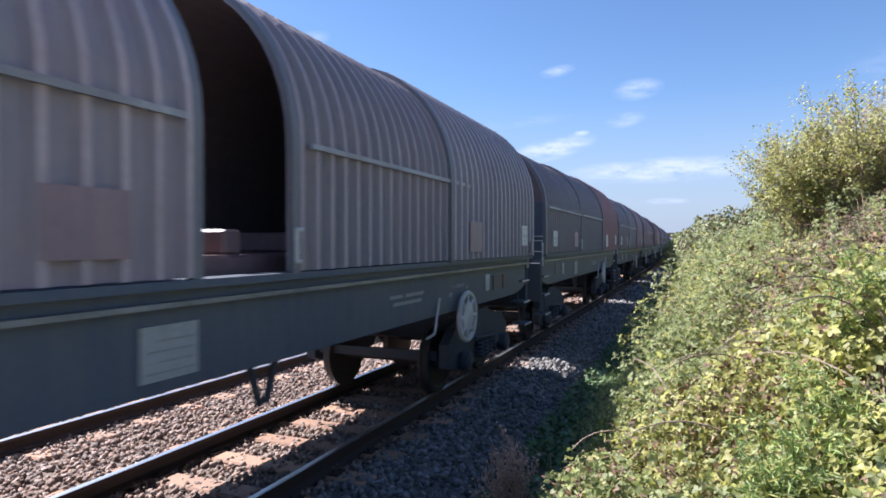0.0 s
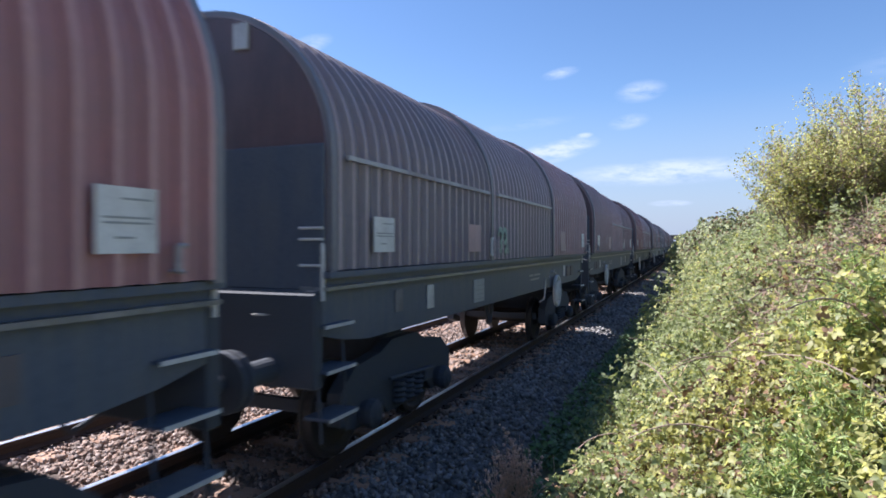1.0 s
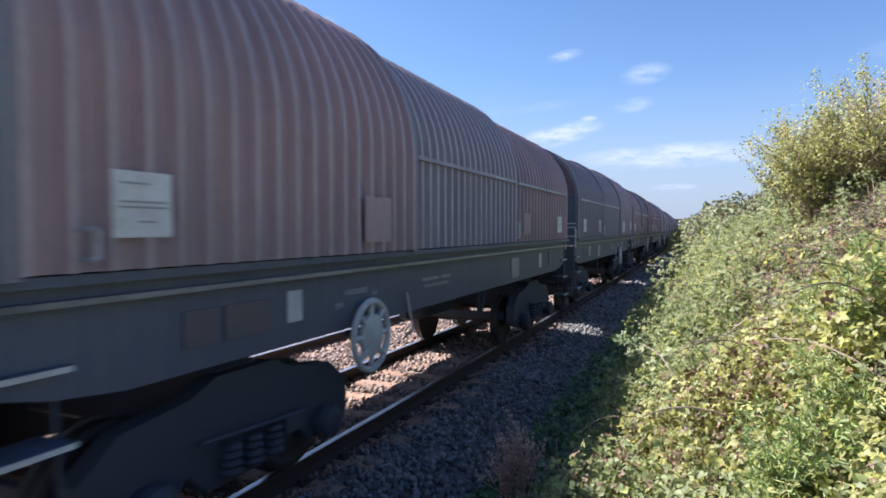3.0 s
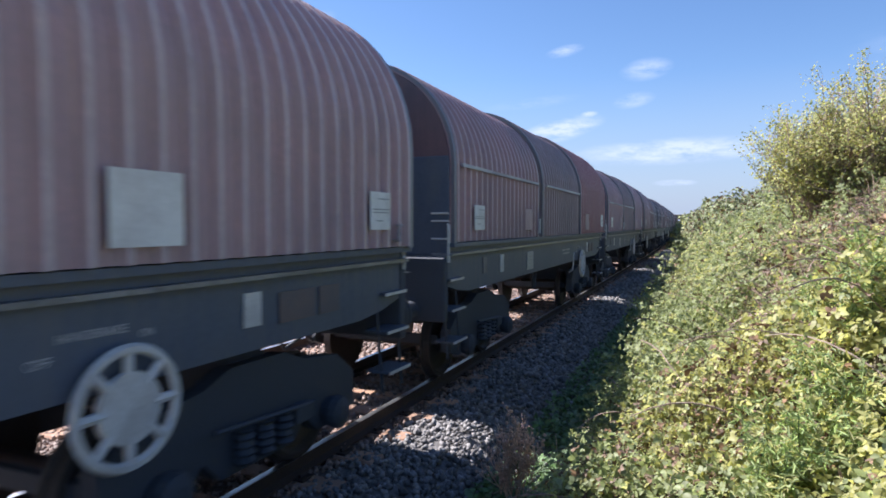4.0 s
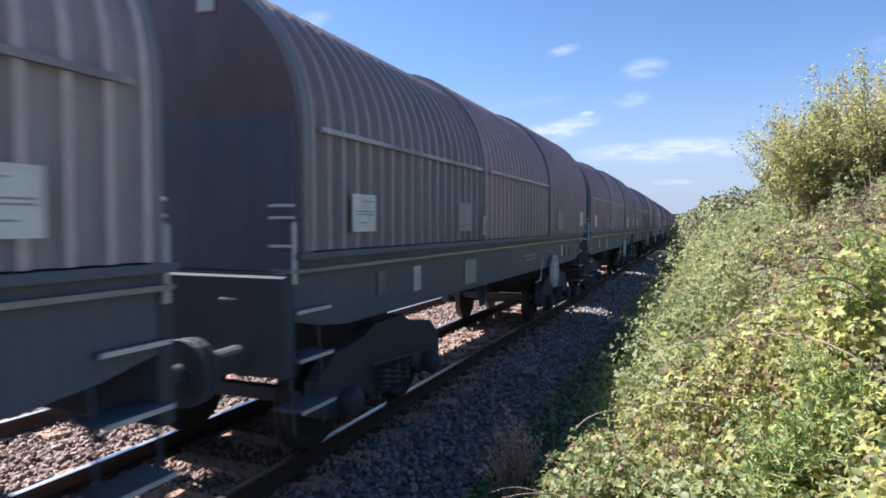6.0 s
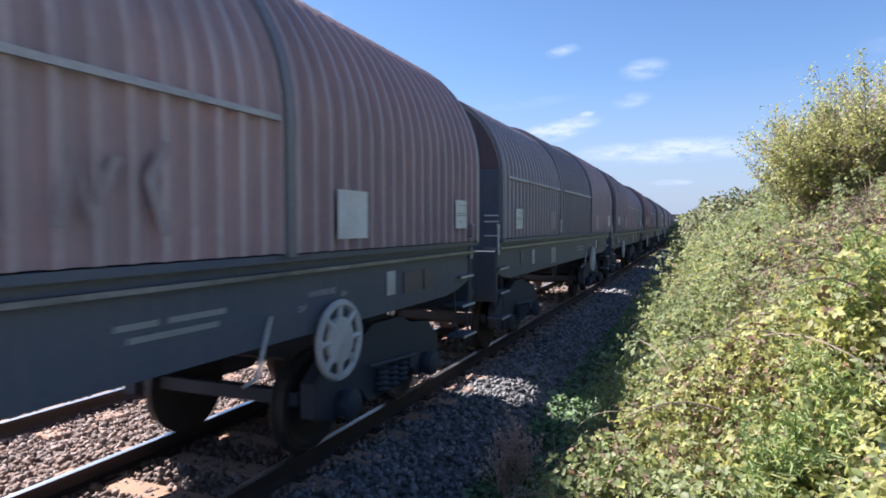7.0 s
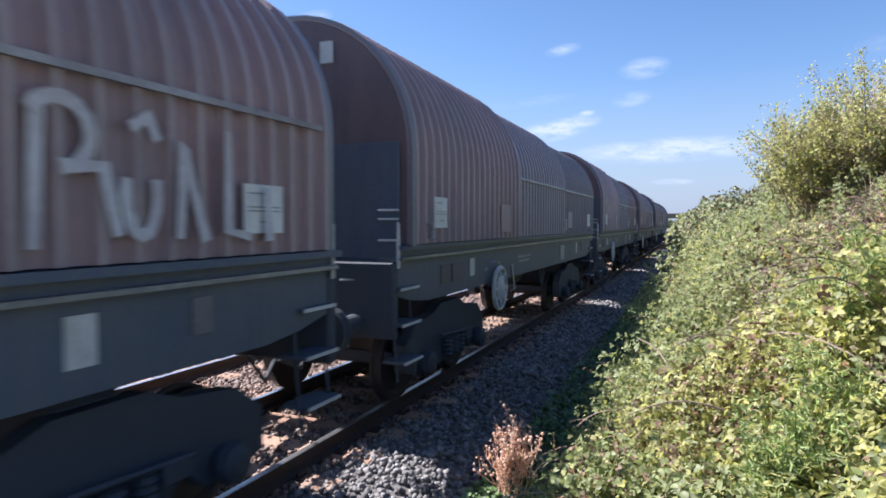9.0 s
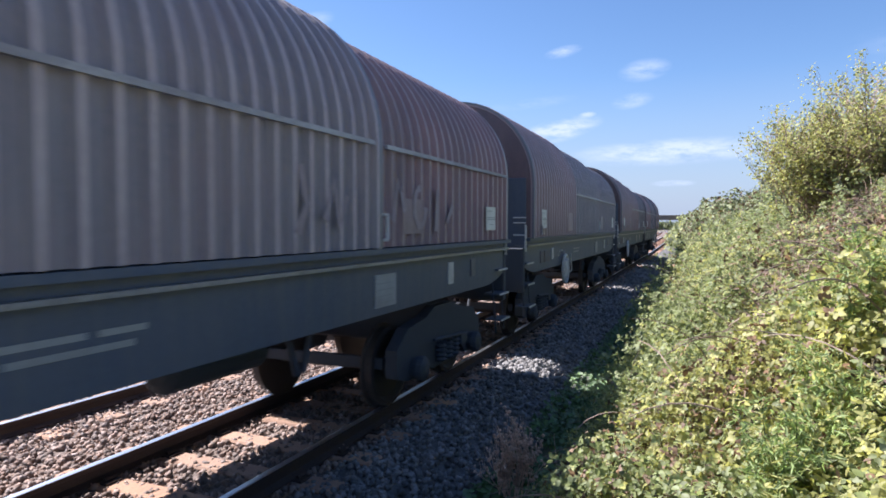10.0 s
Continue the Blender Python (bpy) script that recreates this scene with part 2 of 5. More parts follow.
def share(ob, parent, m=None, label=""):
    """Another part on the same mesh."""
    o = new(ob.name.split(".")[0], ob.data)
    o.parent = parent
    if m is not None:
        o.matrix_basis = m
    if label:
        o["label"] = label
    return o


def box(bm, x0, y0, z0, x1, y1, z1, bevel=0.0):
    vs = [bm.verts.new(p) for p in ((x0, y0, z0), (x1, y0, z0), (x1, y1, z0), (x0, y1, z0), (x0, y0, z1), (x1, y0, z1), (x1, y1, z1), (x0, y1, z1))]
    fs = [bm.faces.new([vs[i] for i in f]) for f in ((0, 3, 2, 1), (4, 5, 6, 7), (0, 1, 5, 4), (1, 2, 6, 5), (2, 3, 7, 6), (3, 0, 4, 7))]
    if bevel:
        es = list({e for f in fs for e in f.edges})
        bmesh.ops.bevel(bm, geom=es, offset=bevel, segments=1, affect="EDGES")
    return fs


def tube(bm, a, b, r, n=8, r2=None):
    a, b = Vector(a), Vector(b)
    q = (b - a).to_track_quat("Z", "Y")
    ring = []
    for p, rr in ((a, r), (b, r if r2 is None else r2)):
        ring.append([bm.verts.new(p + q @ Vector((rr * math.cos(2 * math.pi * k / n), rr * math.sin(2 * math.pi * k / n), 0))) for k in range(n)])
    for k in range(n):
        bm.faces.new((ring[0][k], ring[0][(k + 1) % n], ring[1][(k + 1) % n], ring[1][k]))
    bm.faces.new(ring[0][::-1])
    bm.faces.new(ring[1])


def lathe(bm, axis_pts, n=24, centre=(0, 0, 0), axis="x"):
    """Turn (offset along axis, radius) points round the axis."""
    rings = []
    for a, r in axis_pts:
        ring = []
        for k in range(n):
            t = 2 * math.pi * k / n
            c, s = r * math.cos(t), r * math.sin(t)
            p = (a, c, s) if axis == "x" else (c, a, s) if axis == "y" else (c, s, a)
            ring.append(bm.verts.new(Vector(centre) + Vector(p)))
        rings.append(ring)
    for r0, r1 in zip(rings, rings[1:]):
        for k in range(n):
            bm.faces.new((r0[k], r0[(k + 1) % n], r1[(k + 1) % n], r1[k]))
    bm.faces.new(rings[0][::-1])
    bm.faces.new(rings[-1])


def empty(name, label, category, group="", kind=""):
    return tagged(new(name), label, category, group, kind)


# ---------------------------------------------------------------- the line
D, RADIUS, LEN = 4.07, 4300.0, 13.16      # offset of the near track, curve of the line, pitch of the wagons
SPEED = LEN / 0.6203


def track_x(s, off=0.0):
    return -D - off - (s * s / (2 * RADIUS) if s > 0 else 0.0)


def sweep(profile, ss, off, z=0.0):
    """Vertices and faces of a profile (lateral, height) drawn along the line."""
    vs, fs, n = [], [], len(profile)
    for s in ss:
        vs += [(track_x(s, off) + px, s, z + pz) for px, pz in profile]
    for k in range(len(ss) - 1):
        for i in range(n):
            j = (i + 1) % n
            fs.append((k * n + i, k * n + j, (k + 1) * n + j, (k + 1) * n + i))
    fs += [tuple(range(n)), tuple(range((len(ss) - 1) * n, len(ss) * n))[::-1]]
    return vs, fs


def noise2(x, y, sc, seed=0.0):
    return noise.noise((x * sc + seed, y * sc - seed, seed * 0.37))


def bank_z(x, y):
    """Top of the bramble bank beside the line."""
    e = x - 0.22 + 0.20 * noise2(0, y, 0.55, 3.0) + 0.13 * noise2(0, y, 1.7, 8.0)
    pts = ((-0.98, -0.30), (-0.80, 0.25), (-0.62, 0.75), (-0.40, 1.02), (0.10, 1.28), (0.60, 1.72), (1.2, 2.0), (2.5, 2.25), (6.0, 2.4), (30, 2.4))
    if e <= pts[0][0]:
        return -0.45
    for (a, za), (b, zb) in zip(pts, pts[1:]):
        if e <= b:
            z = za + (zb - za) * (e - a) / (b - a)
            break
    else:
        z = 2.4
    grow = min(1.0, max(0.0, (e + 0.9) / 0.6))
    return z + grow * (0.20 * noise2(x, y, 0.8, 5.0) + 0.24 * noise2(x, y, 1.45, 12.0) + 0.20 * noise2(x, y, 2.8, 1.0)) - max(0, y - 25) * 0.004 * grow


def ground_z(x, y):
    lat = -x - (y * y / (2 * RADIUS) if y > 0 else 0)
    if lat > D + 3.4 + 3.2:
        return -0.6
    if abs(abs(lat - D) - 0.0) < 0.66 or abs(lat - D - 3.4) < 0.66:
        return -0.205
    if lat > 2.35:
        return -0.20
    if lat > 1.25:
        return -0.20 - 0.33 * (2.35 - lat) / 1.1
    return -0.53


def build_ground():
    xs = [-1500, -400, -150, -60, -30, -16, -11.5, -10.5] + [-10 + 0.5 * k for k in range(13)] + [-3.5 + 0.22 * k for k in range(18)]
    xs = [x for x in xs if x < 0.4] + [0.4 + 0.25 * k for k in range(16)] + [5, 8, 14, 30, 60, 150, 400, 1500]
    ys = [-1500, -400, -120, -40, -15, -6, -2] + [0.5 * k for k in range(60)] + [30 + 2 * k for k in range(40)] + [120, 150, 200, 260, 350, 500, 900, 2500]
    vs, fs, mi = [], [], []
    for y in ys:
        for x in xs:
            z = ground_z(x, y)
            if x > -1.2 and 1.2 < y < 120:
                z = max(z, bank_z(x, y) - 0.22)
            elif x > -0.75:
                z = 0.42
            vs.append((x, y, z))
    n = len(xs)
    for j in range(len(ys) - 1):
        for i in range(n - 1):
            fs.append((j * n + i, j * n + i + 1, (j + 1) * n + i + 1, (j + 1) * n + i))
            xm = (xs[i] + xs[i + 1]) / 2
            ym = (ys[j] + ys[j + 1]) / 2
            lat = -xm - (ym * ym / (2 * RADIUS) if ym > 0 else 0)
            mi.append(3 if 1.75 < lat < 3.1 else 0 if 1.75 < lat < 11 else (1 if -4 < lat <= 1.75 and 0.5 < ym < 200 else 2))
    ob = mesh_ob("ground", vs, fs, [M_BALLAST, M_SOIL, M_BOUNCE_FIELD, M_SHOULDER_SHADE], True)
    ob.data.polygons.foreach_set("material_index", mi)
    tagged(ob, "grey ballast bed with a soil bank and fields kept pale to bounce light", "ground", kind="structure")
    return ob


def build_track(off, name):
    tr = empty(name, "railway track with rusty rails on sleepers in ballast", "track", kind="structure")
    ss = [-60, -30, -10] + [2.0 * k for k in range(0, 30)] + [60 + 10 * k for k in range(45)]
    prof = [(-0.07, -0.16), (0.07, -0.16), (0.07, -0.145), (0.012, -0.12), (0.012, -0.05), (0.035, -0.035), (0.035, -0.004), (-0.035, -0.004), (-0.035, -0.035), (-0.012, -0.05), (-0.012, -0.12), (-0.07, -0.145)]
    head = [(-0.033, -0.010), (0.033, -0.010), (0.033, -0.002), (0.026, 0.0), (-0.026, 0.0), (-0.033, -0.002)]
    for side in (-0.7525, 0.7525):
        vs, fs = sweep([(px + side, pz) for px, pz in prof], ss, off)
        r = mesh_ob("rail", vs, fs, M_RAIL)
        r.parent = tr
        vs, fs = sweep([(px + side, pz) for px, pz in head], ss, off)
        h = mesh_ob("rail_head", vs, fs, M_HEAD)
        h.parent = r
        h["label"] = "polished running surface"
    return tr


ground = build_ground()
track_a = build_track(0.0, "track")
track_b = build_track(3.40, "track")

# ---------------------------------------------------------------- the wagons
HALF, SHOULDER, SILL = 1.36, 2.78, 1.86


def arch(r, zs, z0, n=22, low=0.0):
    """Cross section of a hood from one sill over the top to the other."""
    pts = [(-r, z0), (-r, z0 + (zs - z0) * 0.5)]
    pts += [(-r * math.cos(math.pi * k / n), zs + (r - low) * math.sin(math.pi * k / n)) for k in range(n + 1)]
    return pts + [(r, z0 + (zs - z0) * 0.5), (r, z0)]


def hood_shell(y0, y1, r, ribs, low=0.0):
    """Corrugated sheet with pressed ribs, and its inner skin."""
    ys = [(y0, 0.0)]
    step = (y1 - y0) / ribs
    for k in range(ribs):
        c = y0 + (k + 0.5) * step
        ys += [(c - 0.050, 0.0), (c - 0.019, 0.050), (c + 0.019, 0.050), (c + 0.050, 0.0)]
    ys.append((y1, 0.0))
    bm = bmesh.new()
    rows = []
    for y, up in ys:
        rows.append([bm.verts.new((px, y, pz)) for px, pz in arch(r + up, SHOULDER, SILL, 22, low)])
    for i, (a, b) in enumerate(zip(rows, rows[1:])):
        # crest faces take the paler paint as a painted highlight
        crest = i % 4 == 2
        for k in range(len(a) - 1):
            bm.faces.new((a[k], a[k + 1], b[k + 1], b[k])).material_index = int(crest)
    inner = [[bm.verts.new((px, y, pz)) for px, pz in arch(r - 0.02, SHOULDER, SILL, 22, low)] for y in (y0, y1)]
    for k in range(len(inner[0]) - 1):
        bm.faces.new((inner[0][k], inner[1][k], inner[1][k + 1], inner[0][k + 1]))
    for row, inn in ((rows[0], inner[0]), (rows[-1], inner[1])):
        for k in range(len(row) - 1):
            bm.faces.new((row[k], inn[k], inn[k + 1], row[k + 1]))
    return bm


def hood_band(y0, y1, r, t=0.04, low=0.0):
    bm = bmesh.new()
    loops = []
    for rr, y in ((r, y0), (r + t, y0), (r + t, y1), (r, y1)):
        loops.append([bm.verts.new((px, y, pz)) for px, pz in arch(rr, SHOULDER, SILL - 0.02, 22, low)])
    for i in range(4):
        a, b = loops[i], loops[(i + 1) % 4]
        for k in range(len(a) - 1):
            bm.faces.new((a[k], a[k + 1], b[k + 1], b[k]))
    for e in (0, -1):
        bm.faces.new([lp[e] for lp in loops])
    return bm


def hood_end(y, r, thick, low=0.0):
    """Flat bulkhead that closes a hood, with two upright stiffeners."""
    bm = bmesh.new()
    prof = arch(r - 0.025, SHOULDER, SILL, 22, low)
    a = [bm.verts.new((px, y, pz)) for px, pz in prof]
    b = [bm.verts.new((px, y + thick, pz)) for px, pz in prof]
    bm.faces.new(a)
    bm.faces.new(b[::-1])
    for k in range(len(a)):
        j = (k + 1) % len(a)
        bm.faces.new((a[k], a[j], b[j], b[k]))
    return bm


def plate(bm, y0, z0, y1, z1, x, side, t=0.012):
    xa, xb = sorted((side * x, side * (x + t)))
    box(bm, xa, y0, z0, xb, y1, z1)


def brake_wheel():
    """The round rim of the parking brake wheel."""
    bm = bmesh.new()
    n, r = 40, 0.305
    ring = []
    for k in range(n):
        t = 2 * math.pi * k / n
        ring.append([bm.verts.new((0.03 * math.sin(2 * math.pi * j / 6), (r + 0.03 * math.cos(2 * math.pi * j / 6)) * math.cos(t), (r + 0.03 * math.cos(2 * math.pi * j / 6)) * math.sin(t))) for j in range(6)])
    for k in range(n):
        for j in range(6):
            bm.faces.new((ring[k][j], ring[(k + 1) % n][j], ring[(k + 1) % n][(j + 1) % 6], ring[k][(j + 1) % 6]))
    return bm


def brake_wheel_set(side, w):
    """Dished disc with a rim and eight spokes."""
    bm = bmesh.new()
    lathe(bm, [(-0.02, 0.05), (-0.02, 0.19), (0.02, 0.19), (0.035, 0.07), (0.035, 0.02)], 24)
    disc = part("brake_wheel", bm, M_WHITE, w, "white slotted parking brake wheel")
    disc.matrix_basis = pose(side * 1.36, -2.72, 1.12)
    part("rim", brake_wheel(), M_WHITE, disc)
    bm = bmesh.new()
    tube(bm, (0, 0.15, 0), (0, 0.30, 0), 0.028, 6)
    spoke = part("spoke", bm, M_WHITE, disc)
    for k in range(1, 8):
        share(spoke, disc, pose(0, 0, 0, 45 * k))


def bogie_parts(w, yc, store):
    """Two wheelsets, two side frames, springs, bolster and brake rigging."""
    if "side" not in store:
        bm = bmesh.new()
        for sx in (-1,):
            x0, x1 = 0.96, 1.10
            prof = [(-1.32, 0.72), (-1.32, 0.42), (-1.06, 0.34), (-0.74, 0.34), (-0.56, 0.50), (-0.40, 0.34), (0.40, 0.34), (0.56, 0.50), (0.74, 0.34), (1.06, 0.34), (1.32, 0.42), (1.32, 0.72), (1.05, 0.92), (0.55, 0.98), (0.30, 1.08), (-0.30, 1.08), (-0.55, 0.98), (-1.05, 0.92)]
            a = [bm.verts.new((x0, y, z)) for y, z in prof]
            b = [bm.verts.new((x1, y, z)) for y, z in prof]
            bm.faces.new(a)
            bm.faces.new(b[::-1])
            for k in range(len(a)):
                j = (k + 1) % len(a)
                bm.faces.new((a[k], a[j], b[j], b[k]))
        store["side"] = part("side_frame", bm, M_BOGIE, w)
        bm = bmesh.new()
        lathe(bm, [(0, 0.10), (0.16, 0.14), (0.22, 0.13), (0.25, 0.06)], 14, (1.02, 0, 0.46))
        store["box"] = part("axle_box", bm, M_BOGIE, w)
        bm = bmesh.new()
        lathe(bm, [(0.40 + 0.0275 * k, 0.055 + 0.03 * (k % 2)) for k in range(10)], 10, (1.14, 0, 0), "z")
        store["spring"] = part("spring", bm, M_BOGIE, w)
        bm = bmesh.new()
        tube(bm, (-1.05, 0, 0.46), (1.05, 0, 0.46), 0.075, 12)
        for sx in (-1, 1):
            lathe(bm, [(sx * 0.68, 0.10), (sx * 0.68, 0.485), (sx * 0.705, 0.485), (sx * 0.715, 0.46), (sx * 0.80, 0.455), (sx * 0.81, 0.40), (sx * 0.76, 0.36), (sx * 0.76, 0.14), (sx * 0.84, 0.10)], 32, (0, 0, 0.46))
        store["wheel"] = part("wheelset", bm, M_WHEEL, w)
        bm = bmesh.new()
        box(bm, -1.0, -0.22, 0.60, 1.0, 0.22, 1.12, 0.03)
        box(bm, -0.9, -1.28, 0.50, 0.9, -1.20, 0.62)
        box(bm, -0.9, 1.20, 0.50, 0.9, 1.28, 0.62)
        store["bolster"] = part("bolster", bm, M_BOGIE, w)
        bm = bmesh.new()
        tube(bm, (1.20, -0.55, 0.72), (1.20, 0.55, 0.64), 0.02, 6)
        box(bm, 1.12, 0.30, 0.52, 1.22, 0.52, 0.66, 0.01)
        store["rigging"] = part("brake_rigging", bm, M_BOGIE, w)
        first = True
    else:
        first = False
    m0 = pose(0, yc, 0)
    spots = {"side": (0.0,), "rigging": (0.0,), "box": (-0.9, 0.9), "spring": (-0.22, 0.0, 0.22)}
    for key, dys in spots.items():
        for turn in (0, 180):
            for dy in dys:
                m = pose(0, yc, 0, 0, 0, turn) @ pose(0, dy, 0)
                if first and turn == 0 and dy == dys[0]:
                    store[key].matrix_basis = m
                else:
                    share(store[key], w, m)
    for dy in (-0.9, 0.9):
        if first and dy < 0:
            store["wheel"].matrix_basis = pose(0, yc + dy, 0)
        else:
            share(store["wheel"], w, pose(0, yc + dy, 0))
    if first:
        store["bolster"].matrix_basis = m0
    else:
        share(store["bolster"], w, m0)


def solebar(side):
    """Deep side member with flanges and a belly between the bogies."""
    bm = bmesh.new()
    x0, x1 = (1.20, 1.285)
    prof = [(-6.05, 1.70), (-6.05, 1.36), (-5.6, 1.26), (-5.2, 1.215), (5.2, 1.215), (5.6, 1.26), (6.05, 1.36), (6.05, 1.70)]
    a = [bm.verts.new((side * x0, y, z)) for y, z in prof]
    b = [bm.verts.new((side * x1, y, z)) for y, z in prof]
    bm.faces.new(a)
    bm.faces.new(b[::-1])
    for k in range(len(a)):
        j = (k + 1) % len(a)
        bm.faces.new((a[k], a[j], b[j], b[k]))
    return bm


def sill_rails(side, w):
    """Three long members under the hoods; the lowest lip is worn bright."""
    for z0, z1, x0, x1, mt, lb in ((1.70, 1.73, 1.10, 1.37, M_LIP, "worn bright lower lip"), (1.73, 1.80, 1.22, 1.30, M_FRAME, ""), (1.80, 1.85, 1.20, 1.40, M_FRAME, "")):
        xa, xb = sorted((side * x0, side * x1))
        bm = bmesh.new()
        box(bm, xa, -6.0, z0, xb, 6.0, z1)
        part("sill_rail", bm, mt, w, lb)


def end_gear(sign, w):
    """Headstock, buffers, coupling, steps, handrails and hoses at one end."""
    y = 6.05 * sign
    bm = bmesh.new()
    lo, hi = sorted((y - 0.10 * sign, y + 0.02 * sign))
    box(bm, -1.30, lo, 0.92, 1.30, hi, 1.68, 0.015)
    part("headstock", bm, M_BOGIE, w)
    for x in (-0.87, 0.87):
        bm = bmesh.new()
        lathe(bm, [(0, 0.15), (0.02 * sign, 0.15), (0.03 * sign, 0.10), (0.30 * sign, 0.095), (0.31 * sign, 0.07), (0.46 * sign, 0.07), (0.465 * sign, 0.23), (0.50 * sign, 0.235), (0.52 * sign, 0.20)], 20, (x, y, 1.06), "y")
        part("buffer", bm, M_BOGIE, w)
    bm = bmesh.new()
    for k in range(4):
        yy = y + sign * (0.08 + 0.12 * k)
        tube(bm, (-0.05, yy, 0.98 - 0.02 * k), (0.05, yy + sign * 0.10, 0.94 - 0.03 * k), 0.03, 6)
        tube(bm, (0.05, yy, 0.98 - 0.02 * k), (-0.05, yy + sign * 0.10, 0.94 - 0.03 * k), 0.03, 6)
    part("coupling", bm, M_BOGIE, w)
    bm = bmesh.new()
    tube(bm, (0.35, y, 0.95), (0.38, y + 0.25 * sign, 0.62), 0.022, 6)
    tube(bm, (0.38, y + 0.25 * sign, 0.62), (0.30, y + 0.5 * sign, 0.75), 0.022, 6)
    part("air_hose", bm, M_BOGIE, w)
    for sx in (-1, 1):
        # white grab rails at the corner and on the end wall
        bm = bmesh.new()
        x = sx * 1.32
        tube(bm, (x, y - 0.06 * sign, 1.62), (x, y - 0.06 * sign, 2.06), 0.020, 6)
        tube(bm, (x, y - 0.06 * sign, 2.06), (sx * 1.22, y - 0.20 * sign, 2.10), 0.014, 6)
        part("grab_rail", bm, M_WHITE, w, "white painted corner grab rail")
        bm = bmesh.new()
        tube(bm, (sx * 1.32, y - 0.06 * sign, 2.20), (sx * 1.10, y - 0.06 * sign, 2.20), 0.013, 6)
        first_rung = part("rung", bm, M_WHITE, w, "white rung between grab rail and end wall")
        for dz in (-0.09, -0.30):
            share(first_rung, w, pose(0, 0, dz), "white rung between grab rail and end wall")
        bm = bmesh.new()
        tube(bm, (sx * 1.28, y - 0.02 * sign, 1.50), (sx * 0.7, y + 0.02 * sign, 1.50), 0.012, 6)
        part("shunter_rail", bm, M_WHITE, w, "white rail across the headstock")
        # two corner steps with pale nosing
        for z, d in ((1.40, 0.0), (1.04, 0.02), (0.66, 0.04)):
            bm = bmesh.new()
            xa, xb = sorted((sx * (1.10 + d), sx * (1.34 + d)))
            yl, yh = sorted((y - 0.06 * sign, y - 0.50 * sign))
            box(bm, xa, yl, z, xb, yh, z + 0.025)
            st = part("step", bm, M_FRAME, w)
            bm = bmesh.new()
            xa, xb = sorted((sx * (1.342 + d), sx * (1.352 + d)))
            box(bm, xa, yl, z - 0.005, xb, yh, z + 0.022)
            part("nosing", bm, M_WHITE, st, "white step edge")
        bm = bmesh.new()
        for dy in (0.08, 0.48):
            tube(bm, (sx * 1.22, y - dy * sign, 1.45), (sx * 1.30, y - dy * sign, 0.48), 0.014, 6)
        part("step_hanger", bm, M_BOGIE, w)
        bm = bmesh.new()
        xa, xb = sorted((sx * 1.352, sx * 1.365))
        yl, yh = sorted((y - 0.12 * sign, y - 0.75 * sign))
        box(bm, xa, yl, 1.70, xb, yh, 1.73)
        part("sill_edge", bm, M_WHITE, w, "white edge on the sill")


def hoop(bm, x, side, y, z0, z1, d):
    """Bent handle on a hood side."""
    xo = side * (x + 0.085)
    tube(bm, (xo, y, z0), (xo, y, z1), 0.02, 6)
    tube(bm, (xo, y, z1), (xo, y - d, z1 + 0.0), 0.016, 6)
    tube(bm, (xo, y, z0), (xo, y - d * 0.6, z0), 0.016, 6)
    tube(bm, (xo, y - d * 0.6, z0), (side * x, y - d * 0.6, z0), 0.014, 6)
    tube(bm, (xo, y - d, z1), (side * x, y - d, z1), 0.014, 6)


def lettering(word, y, z, size, side, parent):
    """Stencilled word on the solebar, as a thin mesh."""
    cu = bpy.data.curves.new("word", "FONT")
    cu.body, cu.size, cu.extrude, cu.align_x = word, size, 0.0015, "CENTER"
    tmp = bpy.data.objects.new("word", cu)
    me = bpy.data.meshes.new_from_object(tmp)
    bpy.data.objects.remove(tmp)
    me.materials.clear()
    me.materials.append(M_STENCIL)
    o = new("lettering", me)
    o.parent = parent
    o.matrix_basis = pose(side * 1.289, y, z, 90, 0, 90 * side)
    o["label"] = "white stencilled lettering"


def sprayed_mark(j, key, side, strokes, material, label):
    """Sprayed lines that follow the ribs of one hood, as one mark of many strokes."""
    w, turned = wagons[j]
    hood = [h for h in w.children if "span" in h and h["span"] == key][0]
    x = side * (HALF + 0.052 + (0.05 if key == "plain" else -0.03 if key == "strip" else 0.0))
    for stroke in strokes:
        x += side * 0.005
        bm = bmesh.new()
        rows = []
        for k, (y, z) in enumerate(stroke):
            (ya, za), (yb, zb) = stroke[max(k - 1, 0)], stroke[min(k + 1, len(stroke) - 1)]
            ln = math.hypot(yb - ya, zb - za) or 1.0
            wd = 0.036 + 0.008 * math.sin(3.0 * k + y)
            ny, nz = -(zb - za) / ln * wd, (yb - ya) / ln * wd
            rows.append([bm.verts.new(p) for p in ((x, y - ny, z - nz), (x, y + ny, z + nz), (x - side * 0.004, y + ny, z + nz), (x - side * 0.004, y - ny, z - nz))])
        for a, b in zip(rows, rows[1:]):
            for i in range(4):
                bm.faces.new((a[i], a[(i + 1) % 4], b[(i + 1) % 4], b[i]))
        bm.faces.new(rows[0])
        bm.faces.new(rows[-1][::-1])
        part("spray_stroke", bm, material, hood, label)


